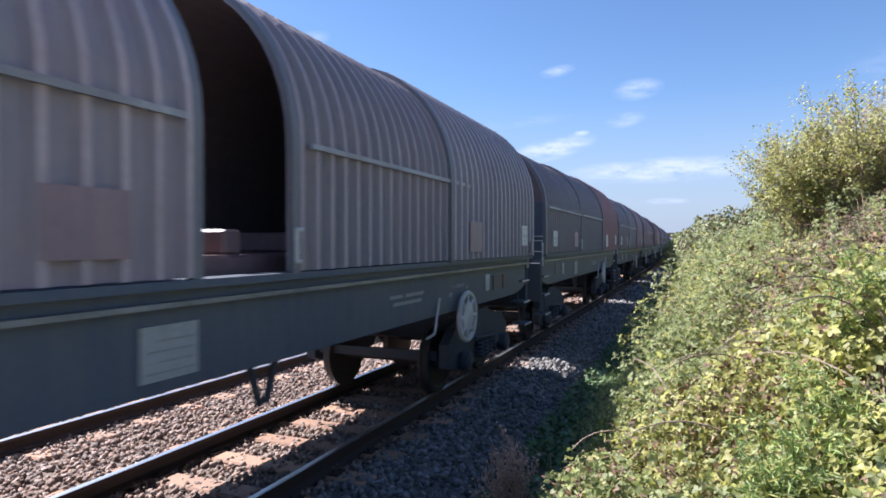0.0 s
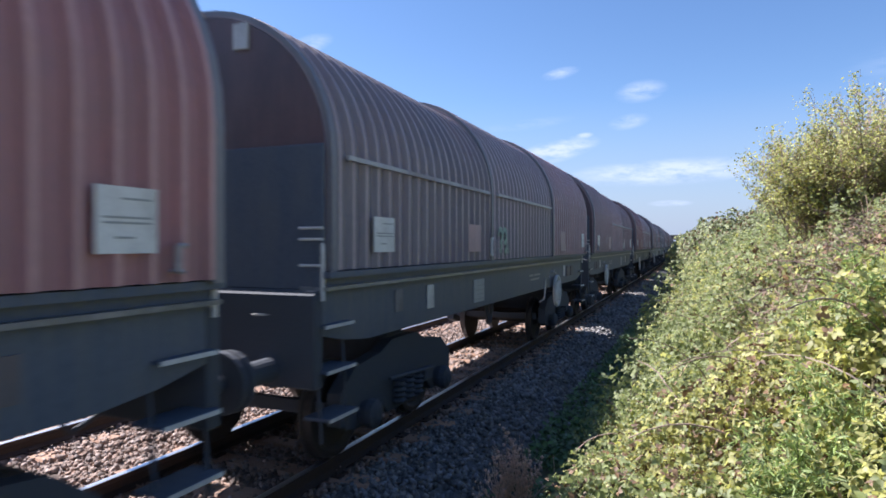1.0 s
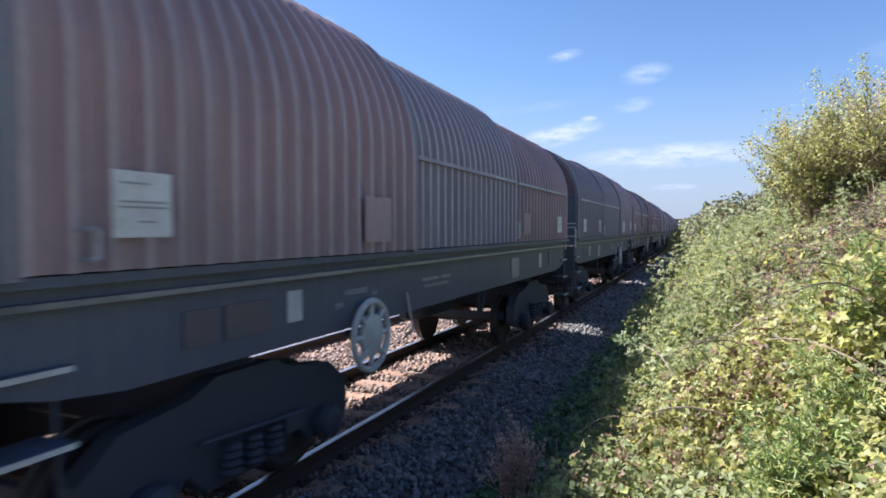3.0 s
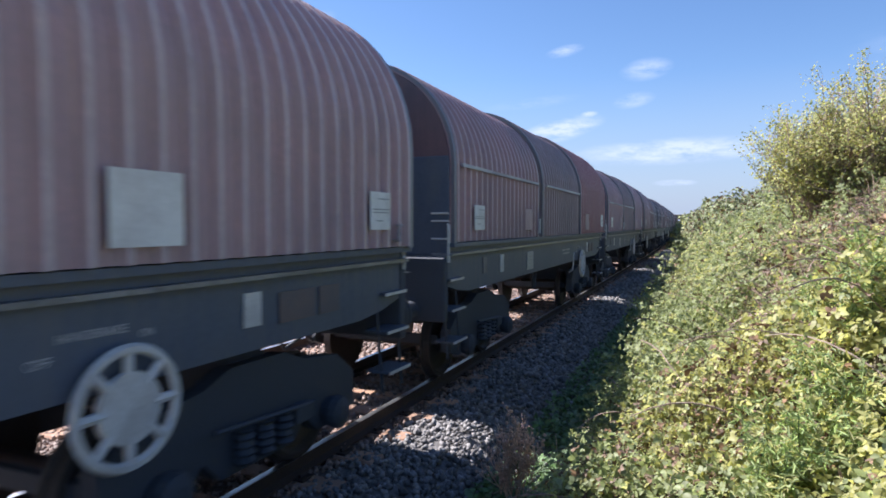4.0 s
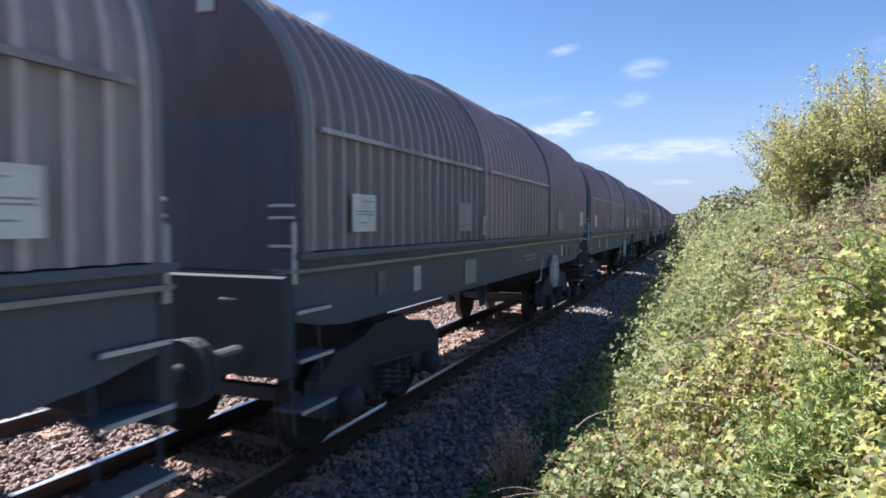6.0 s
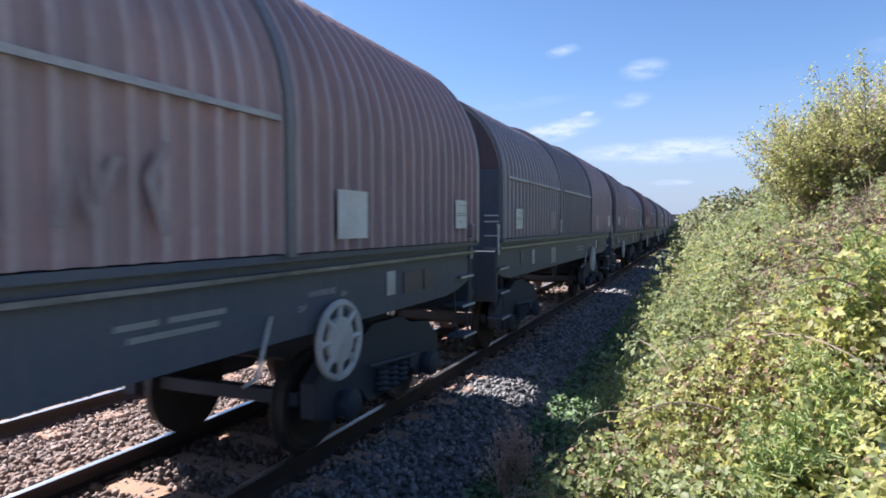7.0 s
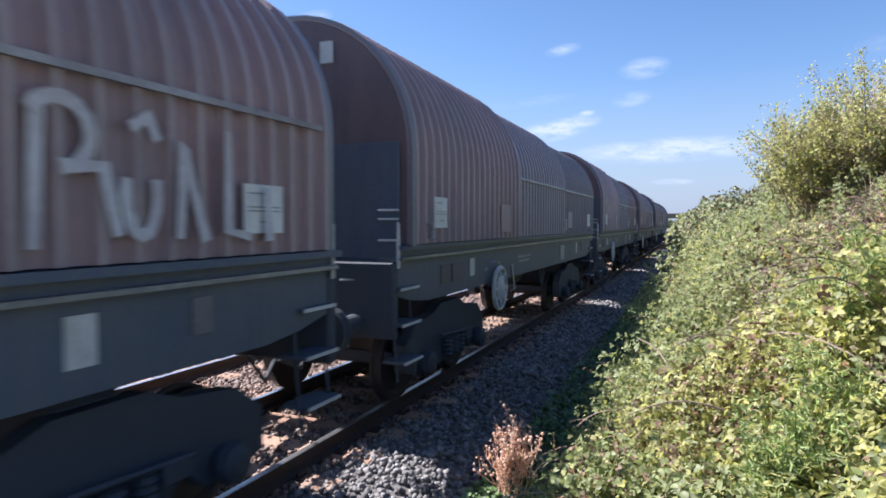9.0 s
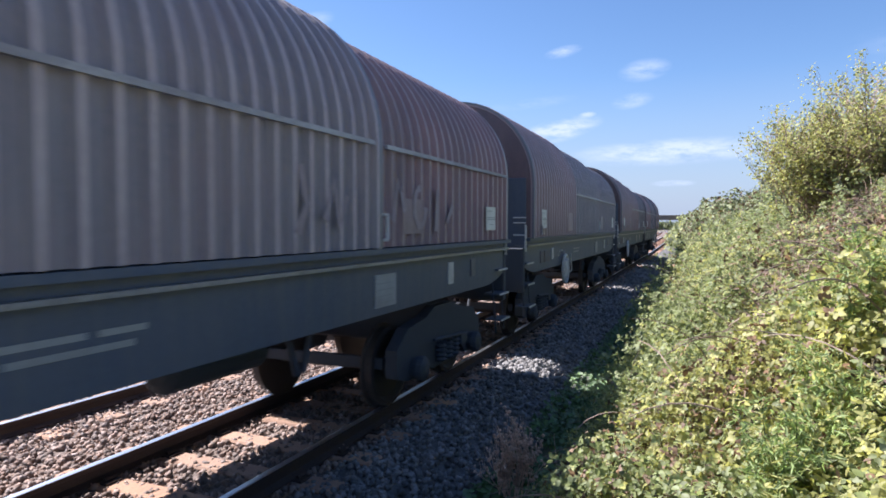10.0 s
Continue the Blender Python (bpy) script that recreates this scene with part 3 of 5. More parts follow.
def build_wagon():
    w = empty("covered_coil_wagon", "maroon covered coil wagon with three ribbed sliding hoods", "railway wagon", "wagons of the freight train")
    spans = {"plain": (-5.93, -1.93, HALF + 0.05, -0.035), "middle": (-2.03, 1.86, HALF, -0.02), "strip": (1.78, 5.93, HALF - 0.03, 0.04)}
    words = {"plain": "ribbed end hood without a side rail", "middle": "ribbed middle hood with a pale side rail", "strip": "ribbed end hood with a pale side rail"}
    for key, (y0, y1, r, low) in spans.items():
        h = part("hood", hood_shell(y0, y1, r, 19, low), [M_HOOD, M_CREST_LIT], w, words[key])
        h["span"] = key
        for a, b in ((y0, y0 + 0.09), (y1 - 0.09, y1)):
            part("edge_band", hood_band(a, b, r, 0.04, low), M_BAND, h)
        if key != "middle":
            ye, so = (y0, -1) if key == "plain" else (y1, 1)
            part("end_wall", hood_end(ye, r, 0.06 * -so, low), M_SHADED_RED, h, "flat dark red end wall, darkened for the shade between wagons")
            for x, z in ((-0.48, 3.72), (0.48, 3.72), (0.0, 3.92)):
                bm = bmesh.new()
                lo, hi = sorted((ye + so * 0.003, ye + so * 0.025))
                box(bm, x - 0.075, lo, z, x + 0.075, hi, z + 0.22 - 0.06 * (x == 0))
                part("reflector", bm, M_WHITE if x else M_YELLOW, h, "pale reflector plate on the end wall")
            bm = bmesh.new()
            lo, hi = sorted((ye + so * 0.003, ye + so * 0.03))
            box(bm, -1.31, lo, SILL - 0.16, 1.31, hi - 0.0, 2.88, 0.01)
            part("bulkhead", bm, M_FRAME, w, "dark grey lower bulkhead under the end wall")
        for side in (-1, 1):
            if key != "plain":
                bm = bmesh.new()
                plate(bm, y0 + 0.16, SHOULDER - 0.015, y1 - 0.20, SHOULDER + 0.025, r + 0.046, side, 0.03)
                part("side_rail", bm, M_STRIP, h, "pale metal rail along the hood")
            if key == "strip":
                bm = bmesh.new()
                hoop(bm, r, side, y0 + 0.14, SILL + 0.07, SILL + 0.30, 0.07)
                part("handle", bm, M_WHITE, h, "bent white handle")
            if key == "plain":
                bm = bmesh.new()
                hoop(bm, r, side, y0 + 0.40, SILL + 0.06, SILL + 0.20, 0.06)
                part("handle", bm, M_STRIP, h, "bent pale handle")
            # labels stuck on the ribs
            rows = {"plain": ((-5.42, 2.02, -5.06, 2.35, M_PLATE, "white label with black print"), (-3.00, 1.95, -2.54, 2.34, M_PATCH, "faded dull painted patch")),
                    "strip": ((4.86, 2.00, 5.26, 2.32, M_PLATE, "white label with black print"), (2.30, 1.98, 2.78, 2.33, M_PATCH, "faded dull painted patch")),
                    "middle": ()}[key]
            for ya, za, yb, zb, mt, lb in rows:
                bm = bmesh.new()
                plate(bm, ya, za, yb, zb, r + 0.048, side, 0.008)
                pl = part("label", bm, mt, h, lb)
                if mt == M_PLATE:
                    for k, (u0, u1, v) in enumerate(((0.1, 0.6, 0.8), (0.1, 0.9, 0.52), (0.1, 0.9, 0.44), (0.4, 0.7, 0.22))):
                        bm = bmesh.new()
                        plate(bm, ya + u0 * (yb - ya), za + v * (zb - za), ya + u1 * (yb - ya), za + (v + 0.035) * (zb - za), r + 0.057, side, 0.002)
                        part("print_bar", bm, M_FAINT, pl)
    for side in (-1, 1):
        part("solebar", solebar(side), M_FRAME, w)
        sill_rails(side, w)
        # white panel, data plates and print rows on the solebar
        for y0, z0, y1, z1, mt, lb in ((1.90, 1.29, 2.32, 1.60, M_GREYLAB, "white rectangular panel"), (-4.82, 1.36, -4.54, 1.58, M_DULL, "dull brown plate with worn print"), (-4.48, 1.36, -4.04, 1.58, M_DULL, "dull brown plate with worn print"), (3.70, 1.36, 3.87, 1.62, M_WHITE, "white data plate"), (4.50, 1.40, 4.66, 1.62, M_GREYPLATE, "grey data plate"), (-3.84, 1.38, -3.67, 1.61, M_WHITE, "white data plate")):
            bm = bmesh.new()
            plate(bm, y0, z0, y1, z1, 1.288, side)
            pl = part("panel", bm, mt, w, lb)
            if mt == M_GREYLAB:
                for k in range(4):
                    bm = bmesh.new()
                    plate(bm, y0 + 0.03, z0 + 0.04 + 0.06 * k, y1 - 0.04 - 0.08 * (k % 2), z0 + 0.052 + 0.06 * k, 1.302, side, 0.003)
                    part("print_bar", bm, M_FAINT, pl)
        for k, (ya, yb) in enumerate(((-1.48, -1.02), (-0.95, -0.66), (-1.42, -0.74), (-1.36, -0.9))):
            bm = bmesh.new()
            plate(bm, ya, 1.50 - 0.075 * (k // 2), yb, 1.535 - 0.075 * (k // 2), 1.287, side, 0.004)
            part("stencil_bar", bm, M_FAINT, w)
        # brake wheel, lever, hanger
        brake_wheel_set(side, w)
        bm = bmesh.new()
        tube(bm, (side * 1.1, -2.72, 1.12), (side * 1.34, -2.72, 1.12), 0.03, 8)
        part("spindle", bm, M_BOGIE, w)
        bm = bmesh.new()
        tube(bm, (side * 1.31, -1.90, 1.42), (side * 1.31, -1.75, 1.02), 0.014, 6)
        tube(bm, (side * 1.31, -1.75, 1.02), (side * 1.22, -1.72, 0.96), 0.016, 6)
        part("lever", bm, M_WHITE, w, "pale brake lever")
        bm = bmesh.new()
        for dy in (-0.15, 0.15):
            tube(bm, (side * 1.08, 1.02 + dy, 1.17), (side * 1.08, 1.02 + dy * 0.25, 0.86), 0.032, 6)
        part("hanger", bm, M_BOGIE, w)
        # air pipe slung below the solebar on short brackets
        bm = bmesh.new()
        tube(bm, (side * 1.06, -2.0, 1.20), (side * 1.06, 2.4, 1.20), 0.022, 6)
        for yy in (-1.6, -0.5, 0.3, 1.7, 2.3):
            box(bm, *sorted((side * 1.04, side * 1.08))[:1], yy - 0.02, 1.17, max(side * 1.04, side * 1.08), yy + 0.02, 1.26)
        part("air_pipe", bm, M_BOGIE, w)
        for word, y, z, size in (("HANDBRAKE", -2.72 - 0.14 * side, 1.50, 0.066), ("OFF", -2.72 - 0.42 * side, 1.40, 0.07), ("ON", -2.72 + 0.18 * side, 1.46, 0.06)):
            lettering(word, y, z, size, side, w)
    # floor, cradle troughs and centre sill
    bm = bmesh.new()
    box(bm, -1.25, -6.0, 1.55, 1.25, 6.0, 1.70)
    box(bm, -0.30, -6.0, 1.12, 0.30, 6.0, 1.55)
    for y in (-5.2, -3.9, -2.6, -1.3, 0, 1.3, 2.6, 3.9, 5.2):
        box(bm, -1.18, y - 0.06, 1.25, 1.18, y + 0.06, 1.55)
    part("floor_frame", bm, M_FRAME, w)
    bm = bmesh.new()
    lathe(bm, [(-0.55, 0.10), (-0.50, 0.18), (0.50, 0.18), (0.55, 0.10)], 16, (0.45, 0.7, 1.0), "y")
    part("air_tank", bm, M_BOGIE, w)
    store = {}
    for yc in (-4.05, 4.05):
        bogie_parts(w, yc, store)
    end_gear(-1, w)
    end_gear(1, w)
    return w


# wagon by wagon: turned end for end, paint of the plain, middle and railed hoods, hoods slid open
B_, A_ = True, False
P, Rd, Dk = "P", "R", "D"
CONSIST = {
    -17: (A_, P, P, P), -16: (B_, P, Dk, P), -15: (B_, Dk, Dk, Dk), -14: (B_, Rd, Dk, Dk), -13: (B_, P, Dk, Dk), -12: (A_, P, P, P),
    -11: (A_, Rd, P, P), -10: (A_, P, Dk, P), -9: (B_, P, Dk, Dk), -8: (B_, Rd, P, P), -7: (B_, P, P, P), -6: (A_, P, P, Dk),
    -5: (B_, P, P, Dk), -4: (B_, P, P, P), -3: (B_, P, Dk, Dk), -2: (A_, P, P, Dk), -1: (A_, Rd, P, P), 0: (A_, P, Dk, Dk),
    1: (A_, P, Dk, P), 2: (A_, P, Dk, Dk), 3: (A_, P, P, Dk), 4: (B_, P, Dk, P),
}
PAINT = {"P": M_HOOD, "R": M_HOOD_RED, "D": M_HOOD_DARK}
LABELS = {"P": "dirty maroon covered coil wagon with three ribbed sliding hoods", "R": "grimy covered coil wagon with one brighter red hood", "D": "dark sooty covered coil wagon with ribbed sliding hoods"}
SLID = {-15: -0.78, -8: -0.22}      # middle hoods left partly open, by metres
WHITE_BOARD = (-14, -9, -4)
FADED_PATCH = (-15, -13, -7, 1)
wagons = {}


def build_train():
    first = build_wagon()
    for j in sorted(CONSIST):
        w = first if j == min(CONSIST) else copy_thing(first, Matrix())
        turned, a, b, c = CONSIST[j]
        tagged(w, LABELS["R" if Rd in (a, b, c) else "D" if (b, c) == (Dk, Dk) else "P"])
        for h in [o for o in w.children if "span" in o]:
            key = {"plain": a, "middle": b, "strip": c}[h["span"]]
            h.material_slots[0].link = "OBJECT"
            h.material_slots[0].material = PAINT[key]
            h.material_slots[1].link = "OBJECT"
            h.material_slots[1].material = M_CREST_LIT_RED if key == "R" else M_CREST_LIT
            for o in h.children:
                if j in WHITE_BOARD and h["span"] == "plain" and o.data.materials and o.data.materials[0] == M_PATCH:
                    o.material_slots[0].link = "OBJECT"
                    o.material_slots[0].material = M_PLATE
                    o["label"] = "white information board"
                if o.data.materials and o.data.materials[0] == M_PATCH and j not in WHITE_BOARD and j not in FADED_PATCH and key != "R":
                    o.material_slots[0].link = "OBJECT"
                    o.material_slots[0].material = PAINT[key]
                    o["label"] = "painted-over patch"
            if j in SLID and h["span"] == "middle":
                h.location.y = SLID[j]
        wagons[j] = (w, turned)


def curl(cy, cz, ry, rz, a0, a1, n=10):
    return [(cy + ry * math.cos(radians(a0 + (a1 - a0) * k / n)), cz + rz * math.sin(radians(a0 + (a1 - a0) * k / n))) for k in range(n + 1)]


def build_marks():
    # tags of loose strokes, each on its own hood; turned wagons show their other flank
    big = [[(3.05, 1.95), (3.08, 2.62)], curl(3.18, 2.48, 0.16, 0.16, 150, -90), [(3.18, 2.32), (3.4, 2.34), (3.48, 2.0)],
           curl(3.62, 2.22, 0.10, 0.22, 160, 380), [(3.55, 2.55), (3.66, 2.62), (3.72, 2.5)], [(3.86, 1.98), (3.9, 2.5), (3.98, 2.2), (4.06, 1.96)],
           [(4.24, 2.62), (4.24, 2.02), (4.44, 1.98)], [(4.6, 2.3), (4.62, 1.95)]]
    big = [[(y + 0.45, z) for y, z in st] for st in big]
    sprayed_mark(-1, "strip", 1, big, M_TAG, "large pale sprayed lettering shapes")
    arch_letter = [[(-4.78, 2.06), (-4.81, 2.15), (-4.81, 2.29), (-4.77, 2.39), (-4.7, 2.49), (-4.61, 2.49), (-4.49, 2.38), (-4.41, 2.24), (-4.42, 2.11), (-4.52, 2.0)],
                   [(-4.78, 2.29), (-4.67, 2.38), (-4.62, 2.31), (-4.55, 2.32), (-4.53, 2.17), (-4.53, 2.01)],
                   [(-4.4, 2.45), (-4.25, 2.5), (-4.25, 2.35), (-4.3, 2.25), (-4.37, 2.21), (-4.34, 1.99)], [(-4.34, 2.22), (-4.16, 2.26), (-4.0, 2.28)]]
    loops = [[(-4.02, 2.58), (-3.94, 2.49), (-3.99, 2.37), (-4.0, 2.24), (-4.14, 2.12), (-4.16, 2.01), (-4.08, 1.97)], [(-3.94, 2.06), (-3.91, 1.97)],
             [(-3.85, 2.48), (-3.84, 2.29), (-3.85, 2.03)], [(-3.84, 2.28), (-3.62, 2.29), (-3.54, 2.18), (-3.58, 2.06), (-3.71, 1.95)],
             [(-3.24, 2.46), (-3.28, 2.35)], [(-3.04, 2.35), (-3.04, 1.94)], [(-3.46, 1.99), (-3.3, 1.97)]]
    sprayed_mark(-1, "plain", 1, arch_letter + loops, M_TAG, "large pale sprayed scrawl")
    sprayed_mark(1, "strip", 1, [[(2.1, 2.1), (2.2, 2.5), (2.35, 2.2)], curl(2.7, 2.25, 0.14, 0.2, 90, 360), [(3.1, 2.0), (3.15, 2.45)], [(3.4, 2.1), (3.6, 2.3)]], M_TAGF, "faded pale sprayed strokes")
    sprayed_mark(1, "middle", 1, [[(0.55, 2.0), (0.66, 2.22), (0.58, 2.5)], [(0.9, 2.1), (1.02, 2.42), (1.1, 2.05), (1.22, 2.3)]], M_TAGF, "faded pale sprayed strokes")
    sprayed_mark(-11, "middle", 1, [[(-0.08, 1.91), (-0.12, 1.98), (0.04, 2.11), (0.08, 2.33), (0.16, 2.46), (0.41, 2.45)],
                                    [(0.23, 2.42), (0.25, 2.13), (0.41, 2.13), (0.43, 2.25), (0.59, 2.28), (0.61, 2.08), (0.78, 1.93)],
                                    [(0.39, 2.72), (0.43, 2.25)], [(0.24, 2.08), (0.24, 1.91)]], M_TAG, "pale sprayed outline")
    sprayed_mark(-4, "middle", -1, [[(-0.9, 2.0), (-0.8, 2.3), (-0.92, 2.5)], [(-0.6, 2.4), (-0.45, 2.1), (-0.35, 2.45), (-0.28, 2.05)], [(0.0, 2.0), (0.1, 2.4), (0.25, 2.0)]], M_TAGF, "faded pale sprayed strokes")
    sprayed_mark(-13, "middle", -1, [curl(1.5, 2.2, 0.09, 0.1, 0, 300), curl(1.3, 2.2, 0.09, 0.1, 0, 300), [(1.55, 1.95), (1.45, 2.08)], [(1.3, 1.95), (1.22, 2.08), (1.15, 1.95)]], M_TAGG, "pale green sprayed scrawl")


def wagon_pose(j, t, turned):
    s = 11.5 + LEN * j - SPEED * (t - 9.0) + 0.46 - 0.029 * (t - 4.9) ** 2
    yaw = math.degrees(math.atan(s / RADIUS)) if s > 0 else 0.0
    return pose(track_x(s), s, 0, 0, 0, yaw + (180 if turned else 0))


def build_extras():
    """The load cradle behind the open hood, and a boxed letter plate on one solebar."""
    w = wagons[-15][0]
    bm = bmesh.new()
    # cradle and beams: shade inside the hood is painted into their dark colour
    box(bm, -1.10, -2.6, 1.70, 1.10, 3.4, 1.98, 0.02)
    cradle = part("coil_cradle", bm, M_SHADED_RED, w, "rust-red coil cradle, darkened for the shade inside the open hood")
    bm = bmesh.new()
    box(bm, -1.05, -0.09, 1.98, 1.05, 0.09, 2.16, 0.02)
    beam = part("cradle_beam", bm, M_SHADED_RED, cradle)
    for y in (-2.0, -0.9, 1.3, 2.4):
        share(beam, cradle, pose(0, y, 0))
    # the end hood stands a little further off and the handle sits on the open hood
    hoods = {h["span"]: h for h in w.children if "span" in h}
    hoods["strip"].location.y = 0.15
    for o in [c for c in hoods["strip"].children if c.name.startswith("handle")]:
        o.parent = hoods["middle"]
        o.location.y = -0.08
    w = wagons[-7][0]
    bm = bmesh.new()
    for y0, z0, y1, z1 in ((0.18, 1.355, 0.44, 1.37), (0.18, 1.56, 0.44, 1.575), (0.18, 1.37, 0.20, 1.56), (0.42, 1.37, 0.44, 1.56)):
        plate(bm, y0, z0, y1, z1, 1.287, -1, 0.003)
    part("letter_box", bm, M_STENCIL, w, "white painted box round a letter")
    lettering("W", 0.31, 1.405, 0.19, -1, w)


build_train()
build_marks()
build_extras()

# ---------------------------------------------------------------- ballast and sleepers
def lump_set(seed, count, sizes):
    """A few rough stone shapes: eight-cornered, skewed."""
    rng = np.random.default_rng(seed)
    base = np.array([(x, y, z) for x in (-1, 1) for y in (-1, 1) for z in (-1, 1)], float)
    return [base * rng.uniform(0.55, 1.0, (8, 3)) * np.array(sizes) for _ in range(count)]


CUBE_F = np.array([(0, 1, 3, 2), (4, 6, 7, 5), (0, 4, 5, 1), (2, 3, 7, 6), (0, 2, 6, 4), (1, 5, 7, 3)])


def rot_many(rng, n, tilt=1.0):
    """Random rotation matrices."""
    q = rng.normal(size=(n, 4)) * np.array([1, tilt, tilt, 1])
    q /= np.linalg.norm(q, axis=1)[:, None]
    w, x, y, z = q.T
    return np.stack([np.stack([1 - 2 * (y * y + z * z), 2 * (x * y - z * w), 2 * (x * z + y * w)], 1),
                     np.stack([2 * (x * y + z * w), 1 - 2 * (x * x + z * z), 2 * (y * z - x * w)], 1),
                     np.stack([2 * (x * z - y * w), 2 * (y * z + x * w), 1 - 2 * (x * x + y * y)], 1)], 1)


def bulk(name, V, F, material, smooth=False, mi=None):
    """One mesh from arrays of points and equal-sided faces."""
    me = bpy.data.meshes.new(name)
    V, F = np.asarray(V, np.float32), np.asarray(F, np.int32)
    me.vertices.add(len(V))
    me.vertices.foreach_set("co", V.ravel())
    k = F.shape[1]
    me.loops.add(F.size)
    me.loops.foreach_set("vertex_index", F.ravel())
    me.polygons.add(len(F))
    me.polygons.foreach_set("loop_start", np.arange(0, F.size, k, dtype=np.int32))
    for ma in (material if isinstance(material, (list, tuple)) else [material]):
        me.materials.append(ma)
    if mi is not None:
        me.polygons.foreach_set("material_index", np.asarray(mi, np.int32))
    if smooth:
        me.polygons.foreach_set("use_smooth", np.ones(len(F), bool))
    me.update(calc_edges=True)
    return new(name, me)


def scatter(shapes, faces, pos, size, rng, tilt=1.0, rots=None):
    """Copies of small shapes at places, as one pair of arrays."""
    n = len(pos)
    R = rot_many(rng, n, tilt) if rots is None else rots
    pick = rng.integers(0, len(shapes), n)
    S = np.array(shapes)[pick] * np.asarray(size)[:, None, None]
    V = np.einsum("nij,nkj->nki", R, S) + pos[:, None, :]
    k = V.shape[1]
    F = (faces[None, :, :] + (np.arange(n) * k)[:, None, None]).reshape(-1, faces.shape[1])
    return V.reshape(-1, 3), F


def build_ballast():
    rng = np.random.default_rng(4)
    pos, size = [], []
    for n, y0, y1, l0, l1, sz in ((21000, 1.6, 9.0, 1.55, 8.2, 0.027), (15000, 9.0, 20.0, 1.55, 8.2, 0.036), (6500, 20, 42, 1.5, 7.5, 0.060)):
        y = y0 + (y1 - y0) * rng.random(n) ** 1.25
        lat = rng.uniform(l0, l1, n)
        keep = rng.random(n) < np.clip((lat - l0) / 0.5 + 0.1, 0, 1)
        for yy, ll in zip(y[keep], lat[keep]):
            x = -ll - yy * yy / (2 * RADIUS)
            pos.append((x, yy, ground_z(x, yy) + rng.uniform(-0.01, 0.035)))
            size.append(sz * rng.uniform(0.6, 1.4))
    V, F = scatter(lump_set(2, 12, (1.0, 0.85, 0.7)), CUBE_F, np.array(pos), np.array(size), rng)
    # stones on the shaded shoulder get the grey shade colour, the rest stay brown
    grey = np.array([-q[0] - q[1] * q[1] / (2 * RADIUS) < 3.05 + 0.12 * noise2(q[0], q[1], 0.9, 4.0) for q in pos])
    ob = bulk("ballast_stones", V, F, [M_STONE, M_STONE_SHADE], mi=np.repeat(grey.astype(int), len(CUBE_F)))
    tagged(ob, "loose grey-brown crushed stone ballast along the track", "ballast", kind="stuff")


def build_sleepers(track, off):
    bm = bmesh.new()
    box(bm, -1.25, -0.13, -0.32, 1.25, 0.13, -0.165, 0.02)
    first = part("sleeper", bm, M_SLEEPER, track)
    bm = bmesh.new()
    for x in (-0.7525, 0.7525):
        box(bm, x - 0.17, -0.08, -0.164, x + 0.17, 0.08, -0.145)
        for dx in (-0.11, 0.11):
            tube(bm, (x + dx, -0.05, -0.13), (x + dx, 0.05, -0.13), 0.018, 6)
    clip = part("rail_clip", bm, M_RAIL, first)
    rest_v, rest_f = [], []
    for k in range(-4, 320):
        s = 0.4 + 0.68 * k
        m = pose(track_x(s, off), s, 0, 0, 0, math.degrees(math.atan(max(s, 0) / RADIUS)))
        if k == -4:
            first.matrix_basis = m
        elif k < 90:
            o = share(first, track, m)
            share(clip, o)
        else:
            b0 = len(rest_v)
            rest_v += [tuple(m @ Vector(p)) for p in ((-1.25, -0.13, -0.32), (1.25, -0.13, -0.32), (1.25, 0.13, -0.32), (-1.25, 0.13, -0.32), (-1.25, -0.13, -0.165), (1.25, -0.13, -0.165), (1.25, 0.13, -0.165), (-1.25, 0.13, -0.165))]
            rest_f += [tuple(b0 + i for i in f) for f in ((4, 5, 6, 7), (0, 1, 5, 4), (1, 2, 6, 5), (2, 3, 7, 6), (3, 0, 4, 7))]
    o = mesh_ob("far_sleepers", rest_v, rest_f, M_SLEEPER)
    o.parent = track
    tagged(o, kind="stuff")


# ---------------------------------------------------------------- plants
def leaf_shapes(kind):
    """Leaves as folded blades of six points; returned with their faces."""
    out = []
    rng = np.random.default_rng(7)
    for _ in range(8):
        w, f, c = rng.uniform(0.34, 0.46), rng.uniform(0.05, 0.2), rng.uniform(-0.15, 0.15)
        out.append(np.array([(0, 0, 0), (-w, 0.38, f), (-w * 0.62, 0.78, f * 0.6 + c), (0, 1.05, c * 1.6), (w * 0.62, 0.78, f * 0.6 + c), (w, 0.38, f), (0, 0.4, 0.0), (0, 0.78, c)]))
    return out


